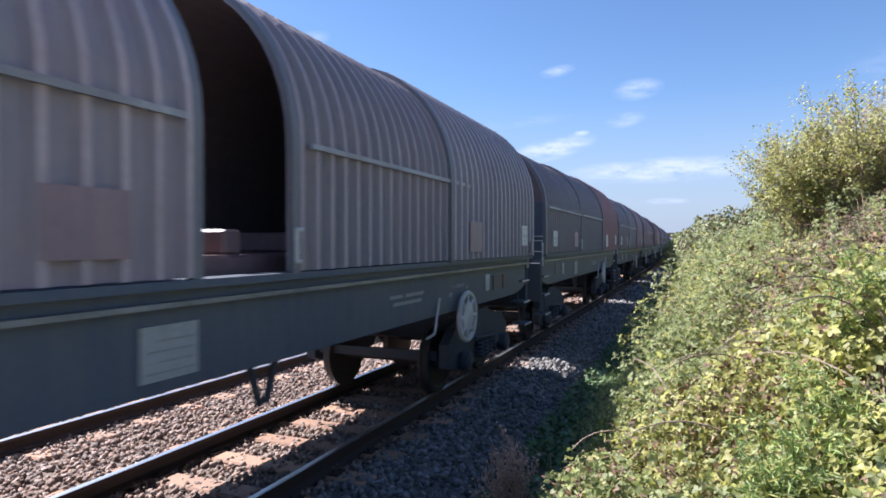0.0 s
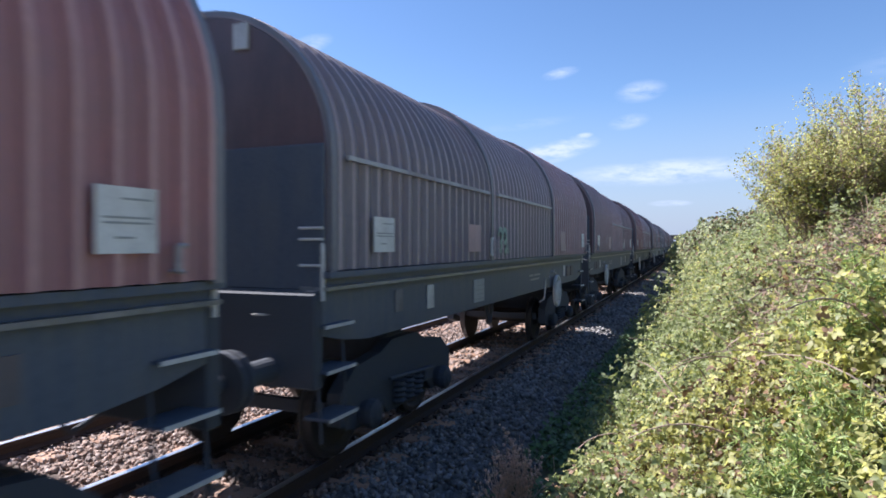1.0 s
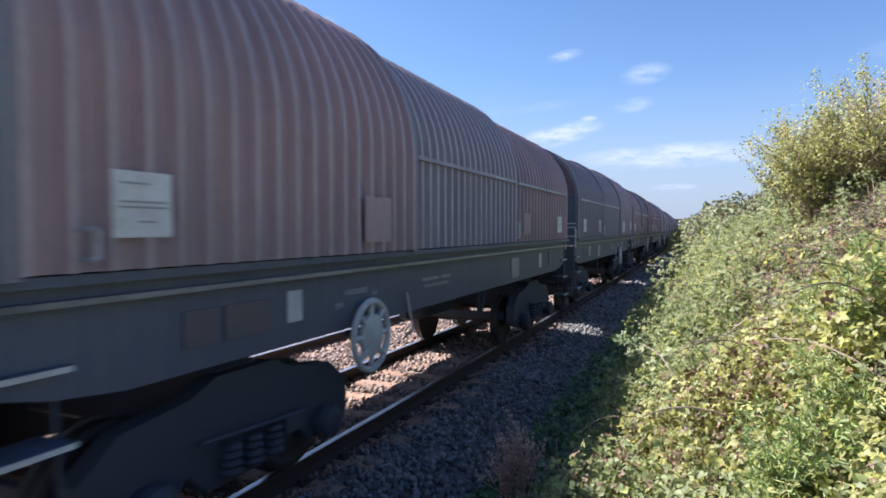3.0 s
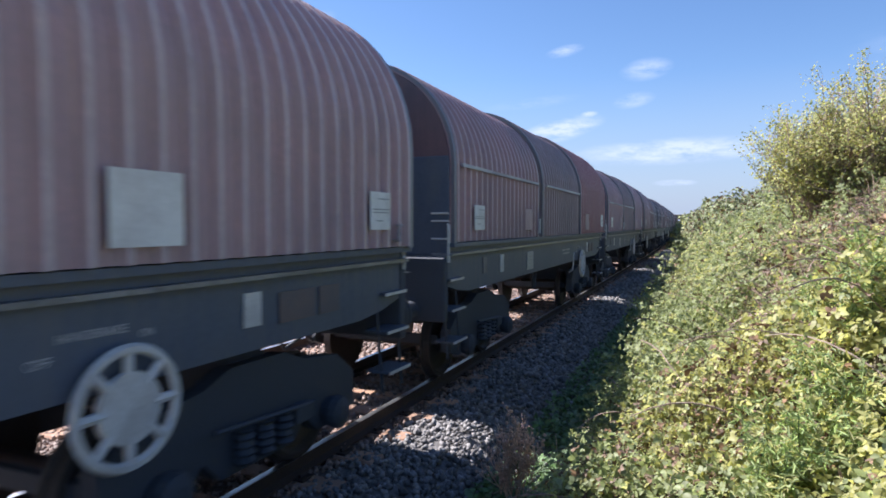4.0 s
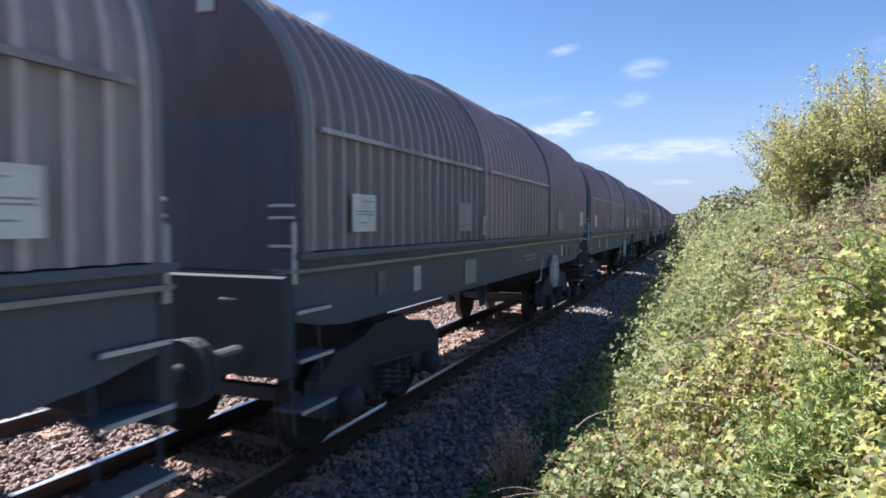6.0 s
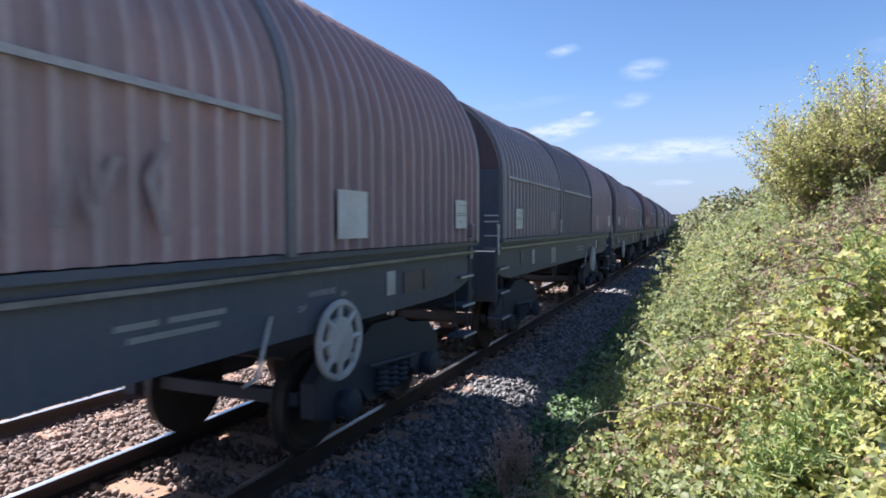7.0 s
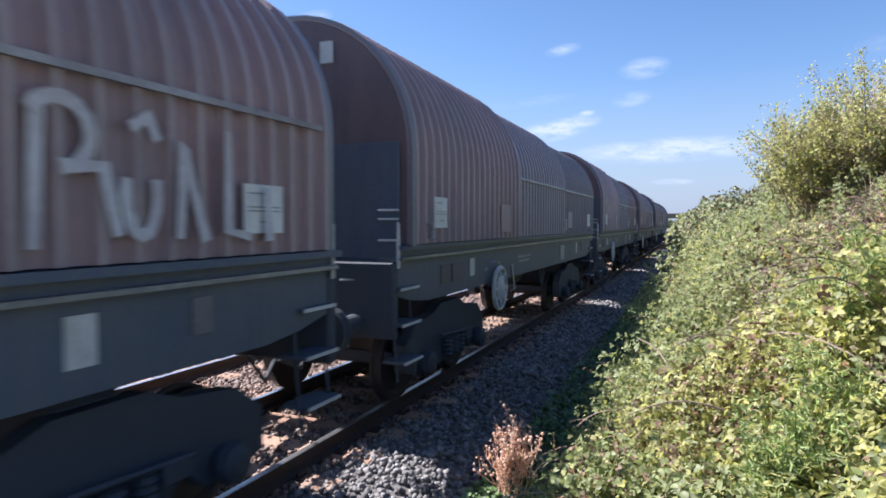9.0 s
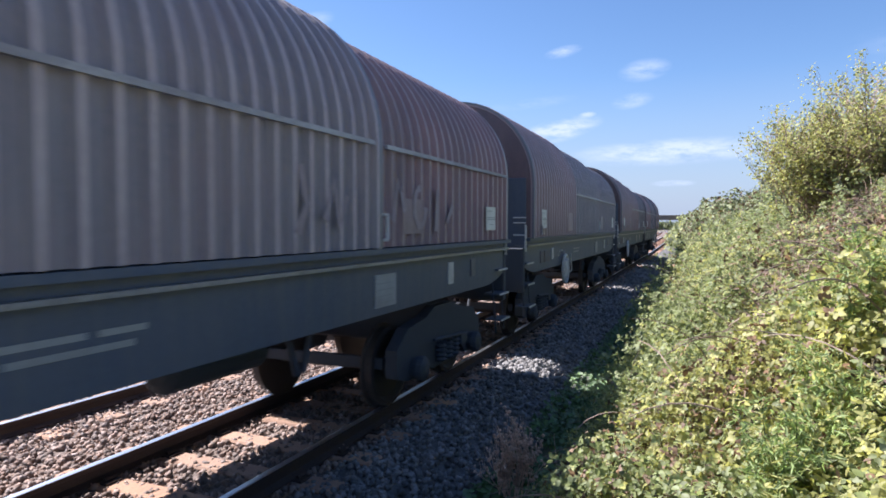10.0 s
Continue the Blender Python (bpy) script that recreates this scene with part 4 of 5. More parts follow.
def trifoliate(fine=False):
    """Three leaflets on one stalk, each folded along its midrib; fine ones have a rounder outline."""
    out, faces = [], []
    rng = np.random.default_rng(17)
    for _ in range(9):
        vs = []
        for ang, sc in ((0.0, 1.0), (1.25, 0.8), (-1.25, 0.8)):
            w, f, c = rng.uniform(0.30, 0.40), rng.uniform(0.02, 0.16), rng.uniform(-0.28, 0.10)
            a = ang + rng.normal() * 0.2
            tip = rng.normal() * 0.12
            if fine:
                pts = ((0, 0.12, 0), (-w * 0.75, 0.30, f), (-w, 0.58, f), (-w * 0.55, 0.88, f * 0.6 + c * 0.6), (0, 1.08, c), (w * 0.55, 0.88, f * 0.6 + c * 0.6), (w, 0.58, f), (w * 0.75, 0.30, f), (0, 0.45, -0.01), (0, 0.75, c * 0.4))
            else:
                pts = ((0, 0.12, 0), (-w, 0.55, f), (0, 1.05, c), (w, 0.55, f), (0, 0.58, -0.02 + c * 0.3))
            for px, py, pz in pts:
                qx, qy = px * sc, py * sc
                vs.append((qx * math.cos(a) + qy * math.sin(a), -qx * math.sin(a) + qy * math.cos(a), pz * sc + tip * qy))
        out.append(np.array(vs))
    for k in range(3):
        if fine:
            b = 10 * k
            faces += [(b + p, b + q, b + r) for p, q, r in ((0, 8, 1), (8, 2, 1), (8, 9, 2), (9, 3, 2), (9, 4, 3), (0, 7, 8), (8, 7, 6), (8, 6, 9), (9, 6, 5), (9, 5, 4))]
        else:
            b = 5 * k
            faces += [(b, b + 4, b + 1), (b + 4, b + 2, b + 1), (b, b + 3, b + 4), (b + 4, b + 3, b + 2)]
    return out, np.array(faces)


LEAF_T = np.array([(0, 6, 1), (6, 2, 1), (6, 7, 2), (7, 3, 2), (0, 5, 6), (6, 5, 4), (6, 4, 7), (7, 4, 3)])


def leaf_rots(rng, n, normal, wild):
    """Rotations that turn a leaf's face roughly along a direction."""
    z = normal + rng.normal(size=(n, 3)) * wild
    z /= np.linalg.norm(z, axis=1)[:, None]
    a = rng.normal(size=(n, 3)) + np.array([0, 0, -0.5])
    y = a - z * np.sum(a * z, 1)[:, None]
    y /= np.linalg.norm(y, axis=1)[:, None]
    x = np.cross(y, z)
    return np.stack([x, y, z], 2)


def build_bramble():
    rng = np.random.default_rng(11)
    zones = ((1500, 1.7, 4.6, 0.026, 0.14, 32), (2100, 4.6, 11.0, 0.034, 0.19, 27), (1300, 11, 28, 0.066, 0.34, 20), (650, 28, 90, 0.16, 0.72, 17))
    P, S, Nn, hue = [], [], [], []
    for n, y0, y1, leaf, rad, per in zones:
        for _ in range(n):
            y = y0 + (y1 - y0) * rng.random()
            x = -1.02 + (y * 0.27 + 1.35) * rng.random() ** 1.1
            zb = bank_z(x, y)
            if zb < -0.38:
                continue
            gx = min(max((bank_z(x + 0.08, y) - zb) / 0.08, -1.0), 2.6)
            gy = min(max((bank_z(x, y + 0.08) - zb) / 0.08, -1.0), 1.0)
            nb = np.array([-gx, -gy, 1.0])
            nb /= np.linalg.norm(nb)
            r = rad * rng.uniform(0.5, 1.35)
            lift = rng.uniform(-1.0, 0.8) + 1.0 * noise2(x, y, 1.5, 14.0)
            m = int(per * (r / rad) ** 1.5) + 4
            u = rng.normal(size=(m, 3))
            u /= np.linalg.norm(u, axis=1)[:, None]
            u += nb * 0.75
            u /= np.linalg.norm(u, axis=1)[:, None]
            rr = r * (0.55 + 0.5 * rng.random(m))
            stretch = np.array([1.0, 1.0, rng.uniform(0.7, 1.25)])
            P.append(np.array([x, y, zb]) + nb * (lift * r) + u * rr[:, None] * stretch)
            S.append(leaf * rng.uniform(0.5, 1.35, m) * rng.uniform(0.8, 1.2))
            Nn.append(u * 0.7 + np.array([-0.15, -0.25, 0.75]))
            h = 0.02 + 0.95 * noise2(x, y, 0.8, 21.0) + 0.20 * rng.normal() - (0.30 if y > 5.0 and x > 0.7 else 0.0) + (0.45 if y < 3.5 and x > -0.35 else 0.2 if y < 4.6 else 0.05)
            hue.append(np.full(m, h))
    pos, size, nrm, hue = np.concatenate(P), np.concatenate(S), np.concatenate(Nn), np.concatenate(hue)
    nrm /= np.linalg.norm(nrm, axis=1)[:, None]
    rots = leaf_rots(rng, len(pos), nrm, 0.75)
    r = rng.random(len(pos))
    mi = np.where(r < np.clip(hue, 0.04, 0.85), 1, 0)
    dead = np.where(hue > 0.55, 0.08, 0.03) + 0.40 * np.clip(np.array([noise2(p[0], p[1], 0.75, 61.0) for p in pos]) - 0.1, 0, 1)
    dead += 0.62 * np.exp(-((pos[:, 0] - 1.3) / 0.65) ** 2 - ((pos[:, 1] - 5.5) / 1.4) ** 2)
    mi = np.where(rng.random(len(pos)) < dead, 2, mi)
    close = pos[:, 1] < 3.5
    for sel, fine, label in ((close, True, "bramble leaves, green and yellowing, in full sun"), (~close, False, "dense sunlit bramble thicket with green and yellowing leaves")):
        shapes, tri = trifoliate(fine)
        V, F = scatter(shapes, tri, pos[sel], size[sel], rng, rots=rots[sel])
        ob = bulk("bramble_leaves", V, F, [M_LEAF, M_LEAFY, M_LEAFB], mi=np.repeat(mi[sel], len(tri)))
        tagged(ob, label, "bramble", kind="stuff")
    # arching runners
    vs, fs = [], []
    for _ in range(230):
        y = rng.uniform(1.8, 16)
        x = -0.9 + rng.random() * (y * 0.24 + 1.4)
        p = Vector((x, y, bank_z(x, y) - 0.1))
        d = Vector((rng.normal() * 0.6 - 0.3, rng.normal() * 0.6, 0.7 + rng.random() * 0.5)).normalized()
        r0 = 0.004 + 0.003 * rng.random()
        pts = []
        for k in range(9):
            pts.append(p.copy())
            p = p + d * 0.085
            d = (d + Vector((rng.normal() * 0.1, rng.normal() * 0.1, -0.2))).normalized()
        strand(vs, fs, pts, r0)
    ob = mesh_ob("bramble_runners", vs, fs, M_TWIG)
    tagged(ob, "thin arching brown bramble stems among the leaves", "bramble", kind="stuff")


def build_tangle():
    """Dead brown stems tangled through the upper brambles, and a few long pale canes."""
    rng = np.random.default_rng(77)
    vs, fs = [], []
    for _ in range(1700):
        y = rng.uniform(3.6, 8.5)
        x = 0.35 + rng.random() * (0.23 * y)
        if noise2(x, y, 0.9, 61.0) < -0.15:
            continue
        p = Vector((x, y, bank_z(x, y) - 0.02))
        d = Vector((rng.normal() * 0.8, rng.normal() * 0.8, 0.35 + rng.random() * 0.8)).normalized()
        pts = []
        for k in range(6):
            pts.append(p.copy())
            p = p + d * rng.uniform(0.04, 0.09)
            d = (d + Vector((rng.normal() * 0.3, rng.normal() * 0.3, rng.normal() * 0.2 - 0.1))).normalized()
        strand(vs, fs, pts, 0.0034, 0.0014, 3)
    ob = mesh_ob("dead_stems", vs, fs, M_TWIG)
    tagged(ob, "tangle of dead brown stems in the brambles", "bramble", kind="stuff")
    vs, fs = [], []
    for px, py, dx, dy, dz, ln in ((0.05, 3.0, 0.35, 0.55, 0.55, 0.55), (0.25, 3.3, 0.5, -0.1, 0.12, 0.45), (0.0, 2.6, 0.3, 0.5, 0.1, 0.3), (0.9, 4.6, 0.9, 0.2, 0.05, 0.5), (0.2, 2.7, 0.1, 0.5, -0.3, 0.3), (-0.2, 4.1, 0.2, 0.6, 0.3, 0.5)):
        p = Vector((px, py, bank_z(px, py) + 0.07))
        d = Vector((dx, dy, dz)).normalized()
        strand(vs, fs, [p + d * (ln * k / 5) + Vector((0, 0, 0.02 * math.sin(k * 0.63))) for k in range(6)], 0.0045, 0.003, 5)
    ob = mesh_ob("pale_canes", vs, fs, M_DRY)
    tagged(ob, "long pale dry canes lying across the brambles", "bramble", kind="stuff")


def build_feathery_weed(x, y, height, seed):
    """Upright stems clothed in fine narrow yellow-green leaves."""
    rng = np.random.default_rng(seed)
    th = empty("feathery_weed", "feathery yellow-green weed growing among the brambles", "weed", "feathery weeds")
    z = bank_z(x, y) + 0.02
    vs, fs, P = [], [], []
    for _ in range(9):
        p, d = Vector((x + rng.normal() * 0.06, y + rng.normal() * 0.06, z)), Vector((rng.normal() * 0.22, rng.normal() * 0.22, 1)).normalized()
        pts = []
        for k in range(8):
            pts.append(p.copy())
            p = p + d * height * rng.uniform(0.11, 0.15)
            d = (d + Vector((rng.normal() * 0.06, rng.normal() * 0.06, 0))).normalized()
        strand(vs, fs, pts, 0.003, 0.0015, 4)
        for k in range(150):
            u = rng.uniform(1.0, 6.99)
            a = pts[int(u)].lerp(pts[int(u) + 1], u % 1)
            P.append(tuple(a + Vector((rng.normal(), rng.normal(), rng.normal() * 0.7)) * 0.022))
    o = mesh_ob("stalk", vs, fs, M_GRASS)
    o.parent = th
    tagged(o, kind="stuff")
    P = np.array(P)
    slim = [q * np.array([0.28, 1.0, 1.0]) for q in leaf_shapes("slim")]
    up = np.tile(np.array([[0.0, -0.5, 0.6]]), (len(P), 1))
    V, F = scatter(slim, LEAF_T, P, rng.uniform(0.018, 0.042, len(P)), rng, rots=leaf_rots(rng, len(P), up, 0.9))
    o = bulk("foliage", V, F, [M_FEATHER, M_LEAFY], mi=np.repeat((rng.random(len(P)) < 0.3).astype(int), len(LEAF_T)))
    o.parent = th
    tagged(o, kind="stuff")


def strand(vs, fs, pts, r0, r1=None, n=4):
    """A thin tapering stem along points, added to plain lists."""
    r1 = r0 * 0.4 if r1 is None else r1
    b0 = len(vs)
    for k, p in enumerate(pts):
        t = (pts[min(k + 1, len(pts) - 1)] - pts[max(k - 1, 0)]).normalized()
        u = t.orthogonal().normalized()
        v = t.cross(u)
        r = r0 + (r1 - r0) * k / (len(pts) - 1)
        for i in range(n):
            a = 2 * math.pi * i / n
            vs.append(tuple(p + u * (r * math.cos(a)) + v * (r * math.sin(a))))
    for k in range(len(pts) - 1):
        for i in range(n):
            j = (i + 1) % n
            fs.append((b0 + k * n + i, b0 + k * n + j, b0 + (k + 1) * n + j, b0 + (k + 1) * n + i))


def branchy(rng, p, d, length, r, depth, vs, fs, tips, spread=0.5, up=0.1):
    steps = 6
    pts = [p.copy()]
    for k in range(steps):
        d = (d + Vector((rng.normal(), rng.normal(), rng.normal())) * 0.13 + Vector((0, 0, up * 0.3))).normalized()
        p = p + d * (length / steps)
        pts.append(p.copy())
        if depth > 0 and k >= 1 and rng.random() < 0.85:
            side = Vector((rng.normal(), rng.normal(), rng.normal() * 0.6 + 0.25)).normalized()
            branchy(rng, p, (d + side * spread * 1.3).normalized(), length * rng.uniform(0.42, 0.66), r * 0.55, depth - 1, vs, fs, tips, spread, up)
    strand(vs, fs, pts, r, r * 0.35, 5 if r > 0.012 else 3)
    if depth <= 1:
        tips += [(q, d) for q in pts[2:]]


def build_shrub(name, x, y, z, height, width, stems, seed, leaf, per_tip, materials, label, share_y=0.5):
    rng = np.random.default_rng(seed)
    vs, fs, tips = [], [], []
    for _ in range(stems):
        a = rng.random() * 2 * math.pi
        d = Vector((math.cos(a) * width * rng.uniform(0.1, 0.8), math.sin(a) * width * rng.uniform(0.1, 0.8), height)).normalized()
        p = Vector((x + rng.normal() * 0.18 * width, y + rng.normal() * 0.18 * width, z))
        branchy(rng, p, d, height * rng.uniform(0.62, 1.0), 0.032 * height / 2.5, 3, vs, fs, tips)
    th = empty(name, label, "shrub")
    t = mesh_ob("branchwork", vs, fs, M_TWIG)
    t.parent = th
    P = np.array([tuple(q) for q, _ in tips])
    rep = rng.integers(0, len(P), int(len(P) * per_tip))
    pos = P[rep] + rng.normal(size=(len(rep), 3)) * leaf * 1.1
    size = leaf * rng.uniform(0.6, 1.3, len(rep))
    up = np.tile(np.array([[-0.2, -0.2, 0.9]]), (len(rep), 1))
    V, F = scatter(leaf_shapes("shrub"), LEAF_T, pos, size, rng, rots=leaf_rots(rng, len(rep), up, 0.8))
    mi = (rng.random(len(rep)) < share_y).astype(int)
    c = bulk("crown", V, F, materials, mi=np.repeat(mi, len(LEAF_T)))
    c.parent = th
    return th


def build_spray(length, lean, seed):
    """An arching bramble shoot with its leaves, rooted at its own origin."""
    rng = np.random.default_rng(seed)
    vs, fs, pts = [], [], []
    p, d = Vector((0, 0, 0)), Vector((lean, rng.normal() * 0.3, 0.8)).normalized()
    for k in range(12):
        pts.append(p.copy())
        p = p + d * (length / 11)
        d = (d + Vector((lean * 0.05 + rng.normal() * 0.05, rng.normal() * 0.06, -0.13))).normalized()
    strand(vs, fs, pts, 0.005, 0.002)
    th = empty("bramble_spray", "loose bramble shoot swaying in the draught of the train", "bramble", "swaying bramble shoots")
    o = mesh_ob("shoot", vs, fs, M_TWIG)
    o.parent = th
    n = int(120 * length)
    q = np.array([tuple(pts[k]) for k in rng.integers(2, 12, n)]) + rng.normal(size=(n, 3)) * 0.05
    shapes, tri = trifoliate()
    up = np.tile(np.array([[-0.2, -0.3, 0.8]]), (n, 1))
    V, F = scatter(shapes, tri, q, rng.uniform(0.025, 0.05, n), rng, rots=leaf_rots(rng, n, up, 0.6))
    o = bulk("foliage", V, F, [M_LEAF, M_LEAFY], mi=np.repeat((rng.random(n) < 0.2).astype(int), len(tri)))
    o.parent = th
    tagged(o, kind="stuff")
    return th


def build_hedges():
    """Far bushes and low trees beside and beyond the line."""
    rng = np.random.default_rng(5)
    def mass(name, items, leaf, label, mats, share_y):
        pos, nrm = [], []
        for cx, cy, cz, rx, ry, rz, n in items:
            u = rng.normal(size=(n, 3))
            u /= np.linalg.norm(u, axis=1)[:, None]
            u[:, 2] = np.abs(u[:, 2]) * 1.0 - 0.1
            rad = 1 - 0.35 * rng.random(n) ** 2
            lump = np.array([1 + 0.28 * noise.noise((a[0] * 2.2 + cx, a[1] * 2.2 + cy, a[2] * 2.2)) + 0.16 * noise.noise((a[0] * 6 + cx, a[1] * 6, a[2] * 6 + cy)) for a in u])
            pos.append(np.array([cx, cy, cz]) + u * (rad * lump)[:, None] * np.array([rx, ry, rz]))
            nrm.append(u)
        pos, nrm = np.concatenate(pos), np.concatenate(nrm)
        V, F = scatter(leaf_shapes("hedge"), LEAF_T, pos, leaf * rng.uniform(0.6, 1.4, len(pos)), rng, rots=leaf_rots(rng, len(pos), nrm, 0.6))
        mi = (rng.random(len(pos)) < share_y).astype(int)
        o = bulk(name, V, F, mats, mi=np.repeat(mi, len(LEAF_T)))
        tagged(o, label, "bushes", kind="stuff")
    mass("far_bushes", [(1.6, 34, 1.2, 1.9, 3.5, 2.6, 5000), (3.6, 30, 1.5, 2.2, 3.0, 3.0, 5000), (1.2, 48, 0.6, 2.4, 6, 2.9, 5000), (3.8, 46, 1.0, 3.0, 5, 3.6, 5000), (0.7, 38, 1.0, 1.5, 5, 2.7, 5000), (-0.2, 44, 0.7, 1.1, 5, 2.5, 4000)],
         0.16, "dark green thorn bushes on the bank", [M_LEAFFAR, M_LEAFB], 0.2)
    # added hedge, hidden behind the train, to shade the ground past the second track
    mass("opposite_hedge", [(-11.6 + rng.normal() * 0.25, y, -0.5, 1.4, 2.2, 2.2 + 0.6 * rng.random(), 900) for y in range(-12, 60, 3)],
         0.16, "unseen low dark hedge added beyond the second track for shade", [M_LEAFFAR, M_LEAFB], 0.15)
    mass("far_hedge", [(1.0 - 0.0006 * y * y * 0.2 + rng.normal() * 0.6, y, 0.2, 3.0, 9, 2.6 + rng.random() * 1.4, 1700) for y in range(66, 240, 14)],
         0.38, "low green hedge running along the line", [M_LEAFFAR, M_LEAFY], 0.15)
    mass("distant_trees", [(-70 + 9.0 * k + rng.normal() * 2, 420 + rng.normal() * 15, 0, 7, 6, 4.5 + rng.random() * 3, 900) for k in range(14)]
         + [(-40 - 14 * k, 330 + rng.normal() * 20, 0, 9, 8, 5 + rng.random() * 3, 700) for k in range(12)], 1.1, "distant line of green trees", [M_LEAFFAR, M_LEAFFAR], 0.5)


def build_dry_plant(x, y, z, seed, size):
    rng = np.random.default_rng(seed)
    vs, fs, tips = [], [], []
    for _ in range(int(24 * size)):
        a = rng.random() * 6.28
        d = Vector((math.cos(a) * 0.26, math.sin(a) * 0.26, 1)).normalized()
        branchy(rng, Vector((x + rng.normal() * 0.07, y + rng.normal() * 0.07, z)), d, size * rng.uniform(0.42, 0.70), 0.0085, 2, vs, fs, tips, 0.2, 0.3)
    th = empty("dead_weed", "dry straw-coloured dead weed standing in the ballast", "weed")
    o = mesh_ob("dead_stem", vs, fs, M_DRY)
    o.parent = th
    tagged(o, kind="stuff")
    rep = np.array([tuple(q) for q, _ in tips])
    n = int(900 * size)
    rep = rep[rng.integers(0, len(rep), n)] + rng.normal(size=(n, 3)) * 0.014
    V, F = scatter(lump_set(9, 5, (1, 1, 1.3)), CUBE_F, rep, rng.uniform(0.005, 0.012, n), rng)
    s = bulk("seed_head", V, F, M_DRY)
    s.parent = th
    tagged(s, kind="stuff")


def build_weed(x, y, z, height, seed, lean=0.0):
    """A single upright stalk with narrow leaves."""
    rng = np.random.default_rng(seed)
    th = empty("tall_weed", "slender grey-green weed stalk beside the ballast", "weed")
    vs, fs, pts = [], [], []
    p, d = Vector((x, y, z)), Vector((lean, 0, 1)).normalized()
    for k in range(10):
        pts.append(p.copy())
        p = p + d * height / 9
        d = (d + Vector((rng.normal() * 0.05 + lean * 0.25, rng.normal() * 0.05, -abs(lean) * 0.2))).normalized()
    strand(vs, fs, pts, 0.006, 0.002)
    o = mesh_ob("stem", vs, fs, M_DRY)
    o.parent = th
    n = 46
    q = np.array([tuple(pts[int(k)]) for k in rng.integers(2, 10, n)]) + rng.normal(size=(n, 3)) * 0.012
    V, F = scatter(leaf_shapes("weed"), LEAF_T, q, rng.uniform(0.02, 0.05, n), rng)
    o = bulk("foliage", V, F, M_LEAF)
    o.parent = th
    tagged(o, kind="stuff")


def build_verge_weeds():
    """Low dark weeds and ivy in the shade between ballast and brambles."""
    rng = np.random.default_rng(41)
    n = 22000
    y = 2.5 + 24 * rng.random(n) ** 1.5
    lat = 0.75 + 1.1 * rng.random(n) ** 1.2
    keep = np.array([noise2(a, b, 1.3, 9.0) > -0.65 + 0.6 * (a - 1.4) for a, b in zip(lat, y)])
    y, lat = y[keep], lat[keep]
    pos = np.array([(-a, b, ground_z(-a, b) + 0.02 + 0.36 * rng.random() * max(0.15, 1.75 - a)) for a, b in zip(lat, y)])
    up = np.tile(np.array([[0.0, -0.2, 1.0]]), (len(pos), 1))
    V, F = scatter(leaf_shapes("weed"), LEAF_T, pos, rng.uniform(0.04, 0.10, len(pos)), rng, rots=leaf_rots(rng, len(pos), up, 0.5))
    ob = bulk("verge_weeds", V, F, M_GRASS)
    tagged(ob, "low dark green weeds along the edge of the ballast", "weeds", kind="stuff")


def build_grass():
    rng = np.random.default_rng(15)
    n = 9000
    y = rng.uniform(1.8, 22, n)
    x = -0.70 - 0.62 * rng.random(n) ** 1.2 - 0.06 * np.sin(y * 1.7)
    pos = np.array([(a, b, ground_z(a, b) - 0.01) for a, b in zip(x, y)])
    blade = [np.array([(-0.05, 0, 0), (0.05, 0, 0), (0.035 + q, 0.12, 0.55), (-0.035 + q, 0.12, 0.55), (q * 2, 0.4, 1.0), (q * 2 + 0.005, 0.4, 1.0)]) for q in (-0.1, 0.0, 0.12)]
    F = np.array([(0, 1, 2, 3), (3, 2, 5, 4)])
    a = rng.uniform(0, 6.28, n)
    R = np.stack([np.stack([np.cos(a), -np.sin(a), 0 * a], 1), np.stack([np.sin(a), np.cos(a), 0 * a], 1), np.stack([0 * a, 0 * a, 1 + 0 * a], 1)], 1)
    V, F = scatter(blade, F, pos, rng.uniform(0.12, 0.34, n), rng, rots=R)
    ob = bulk("verge_grass", V, F, M_GRASS)
    tagged(ob, "rank green grass in the shade below the brambles", "grass", kind="stuff")


def build_bridge():
    b = empty("road_bridge", "dark low road bridge far down the line", "bridge")
    bm = bmesh.new()
    box(bm, -40, 380, 5.4, 14, 388, 8.2, 0.1)
    part("deck", bm, M_BRICK, b)
    for x in (-33.0, -8.0):
        bm = bmesh.new()
        box(bm, x - 1.5, 380.5, -0.6, x + 1.5, 387.5, 5.4)
        part("abutment", bm, M_BRICK, b)


def build_post():
    p = empty("lineside_post", "slim white lineside post beside the hedge", "post")
    bm = bmesh.new()
    tube(bm, (-1.15, 62, -0.6), (-1.15, 62, 2.4), 0.06, 8)
    part("pole", bm, M_WHITE, p)
    bm = bmesh.new()
    box(bm, -1.3, 61.9, 2.4, -1.0, 62.1, 2.85, 0.02)
    part("marker", bm, M_WHITE, p)


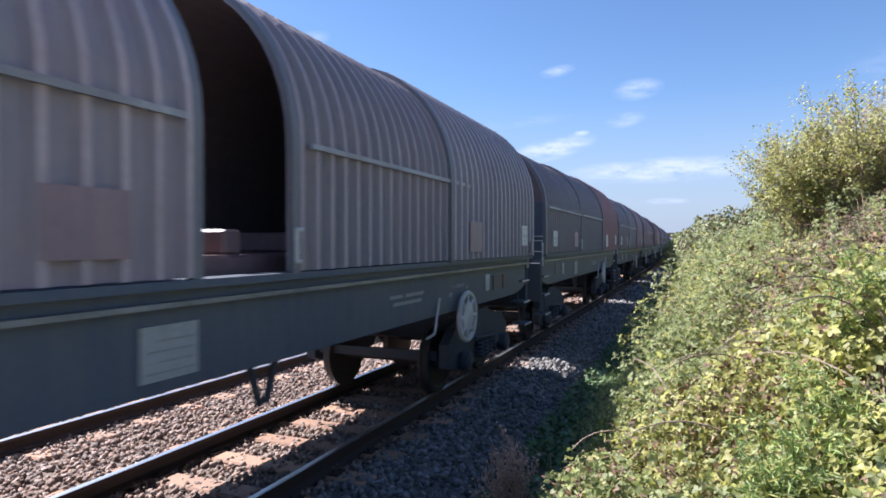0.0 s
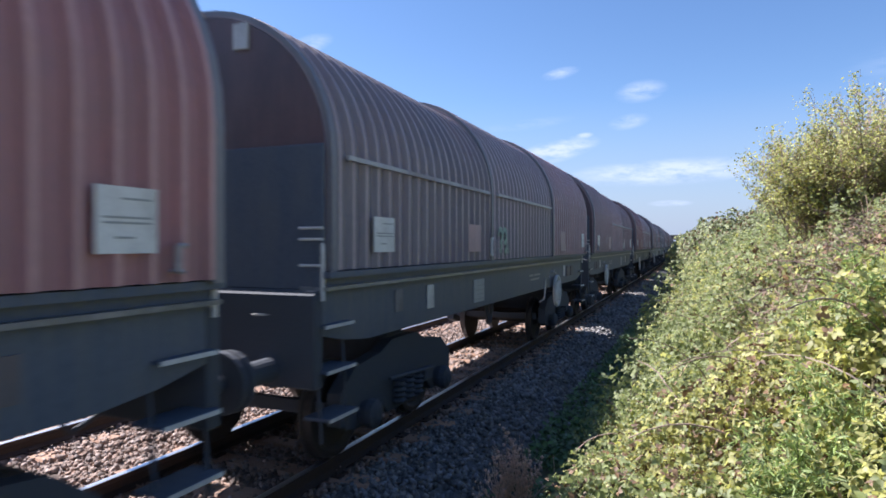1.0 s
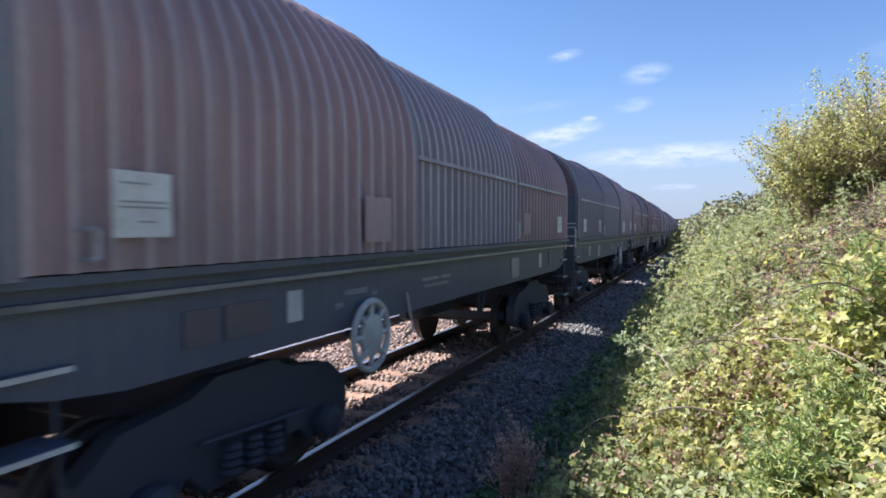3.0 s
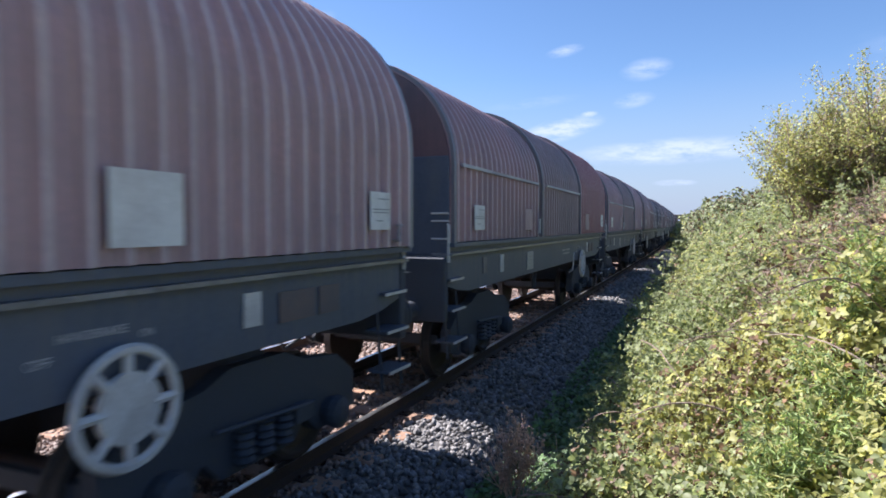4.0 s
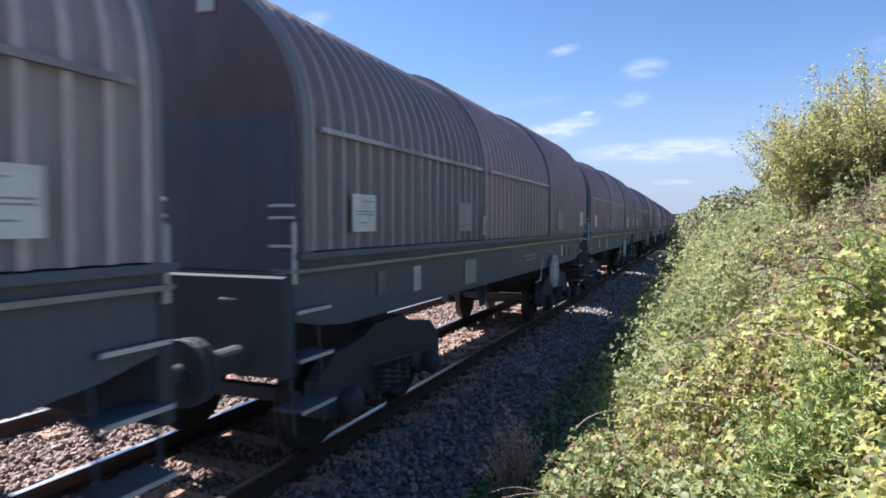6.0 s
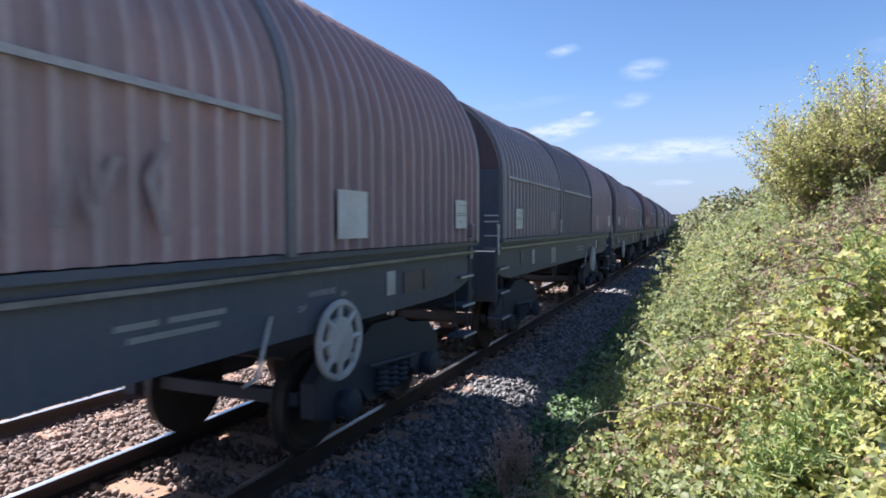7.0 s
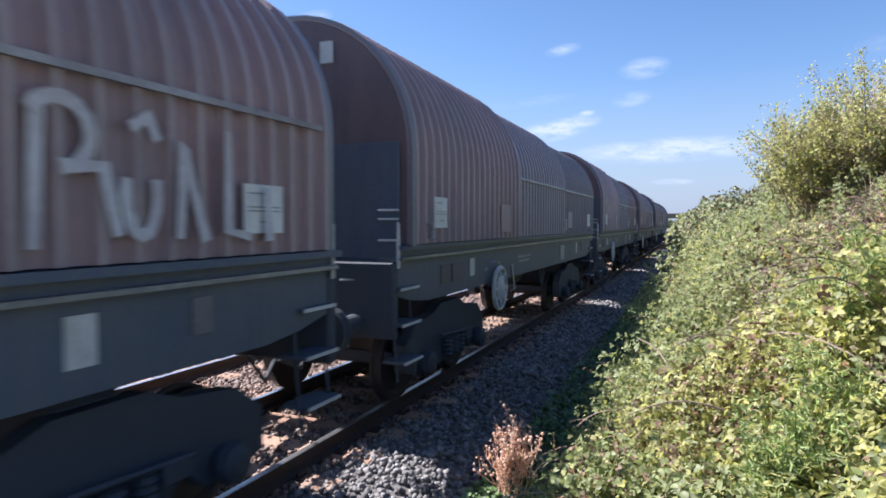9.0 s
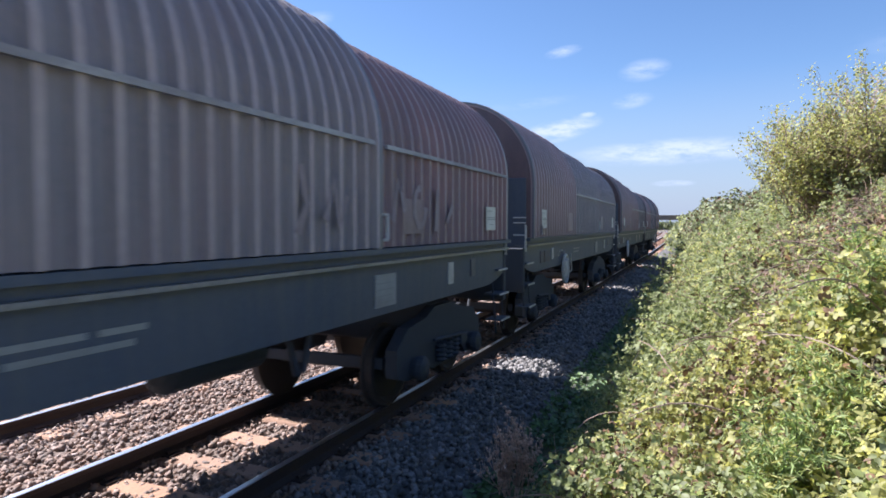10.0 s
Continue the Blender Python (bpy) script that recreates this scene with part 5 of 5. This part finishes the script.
build_ballast()
build_bramble()
SHRUB = "open shrub with small yellowing leaves and bare twigs"
for sx, sy, sz, sh, sw, st, sd, ly in ((1.27, 8.9, 1.8, 1.15, 0.6, 20, 20, 0.8), (1.55, 8.7, 1.8, 1.26, 0.6, 20, 21, 0.7), (1.95, 8.8, 1.85, 1.24, 0.65, 20, 26, 0.75),
                                       (2.6, 8.6, 1.85, 1.15, 0.7, 20, 22, 0.7), (2.3, 10.3, 1.85, 1.4, 0.7, 18, 23, 0.75), (3.2, 9.6, 1.9, 1.35, 0.7, 18, 24, 0.7)):
    build_shrub("hawthorn_shrub", sx, sy, sz, sh, sw, st, sd, 0.032, 1.2, [M_LEAF, M_LEAFY], SHRUB, ly)
build_hedges()
build_dry_plant(-1.56, 5.25, -0.47, 31, 0.75)
build_tangle()
for fx, fy, fh, fs_ in ((0.42, 2.55, 0.34, 81), (0.60, 2.75, 0.36, 82), (0.50, 3.0, 0.34, 83), (0.33, 2.3, 0.30, 84), (0.70, 3.2, 0.34, 85), (0.50, 2.3, 0.32, 86), (0.22, 2.2, 0.26, 87)):
    build_feathery_weed(fx, fy, fh, fs_)
sprays = []
for px, py, ln, lean, ph in ((-0.62, 4.2, 0.62, -0.5, 0.0), (-0.60, 5.6, 0.66, -0.6, 1.1), (-0.66, 7.2, 0.62, -0.5, 2.3), (-0.62, 9.6, 0.75, -0.7, 0.6), (-0.66, 13.5, 0.9, -0.8, 1.7), (-0.60, 3.6, 0.45, -0.4, 2.9), (0.55, 5.2, 0.6, -0.3, 0.9), (0.1, 4.0, 0.5, -0.3, 2.0)):
    sprays.append((build_spray(ln, lean, int(100 * py)), px, py, bank_z(px, py) - 0.12, ph))
build_weed(-1.05, 5.05, -0.52, 0.85, 51)
build_weed(-1.22, 4.75, -0.5, 0.55, 52, 0.35)
build_weed(-1.02, 6.6, -0.5, 0.6, 53, -0.1)
build_weed(-0.92, 9.4, -0.5, 0.7, 54, -0.15)
build_verge_weeds()
build_grass()
build_bridge()
build_post()
build_sleepers(track_a, 0.0)
build_sleepers(track_b, 3.40)


# ---------------------------------------------------------------- what moves
def motions():
    for j, (w, turned) in wagons.items():
        walk(w, [(0.5 * k, wagon_pose(j, 0.5 * k, turned)) for k in range(21)])
    for th, x, y, z, ph in sprays:
        rows = []
        for k in range(51):
            t = 0.2 * k
            gust = 1.0 + 0.6 * math.sin(2 * math.pi * t / 0.62 + ph)
            rows.append((t, pose(x, y, z, 2.5 * gust * math.sin(5.1 * t + ph), 3.5 * gust * math.sin(7.3 * t + 2 * ph) - 2.0, 3.0 * math.sin(4.0 * t + ph))))
        walk(th, rows)


motions()
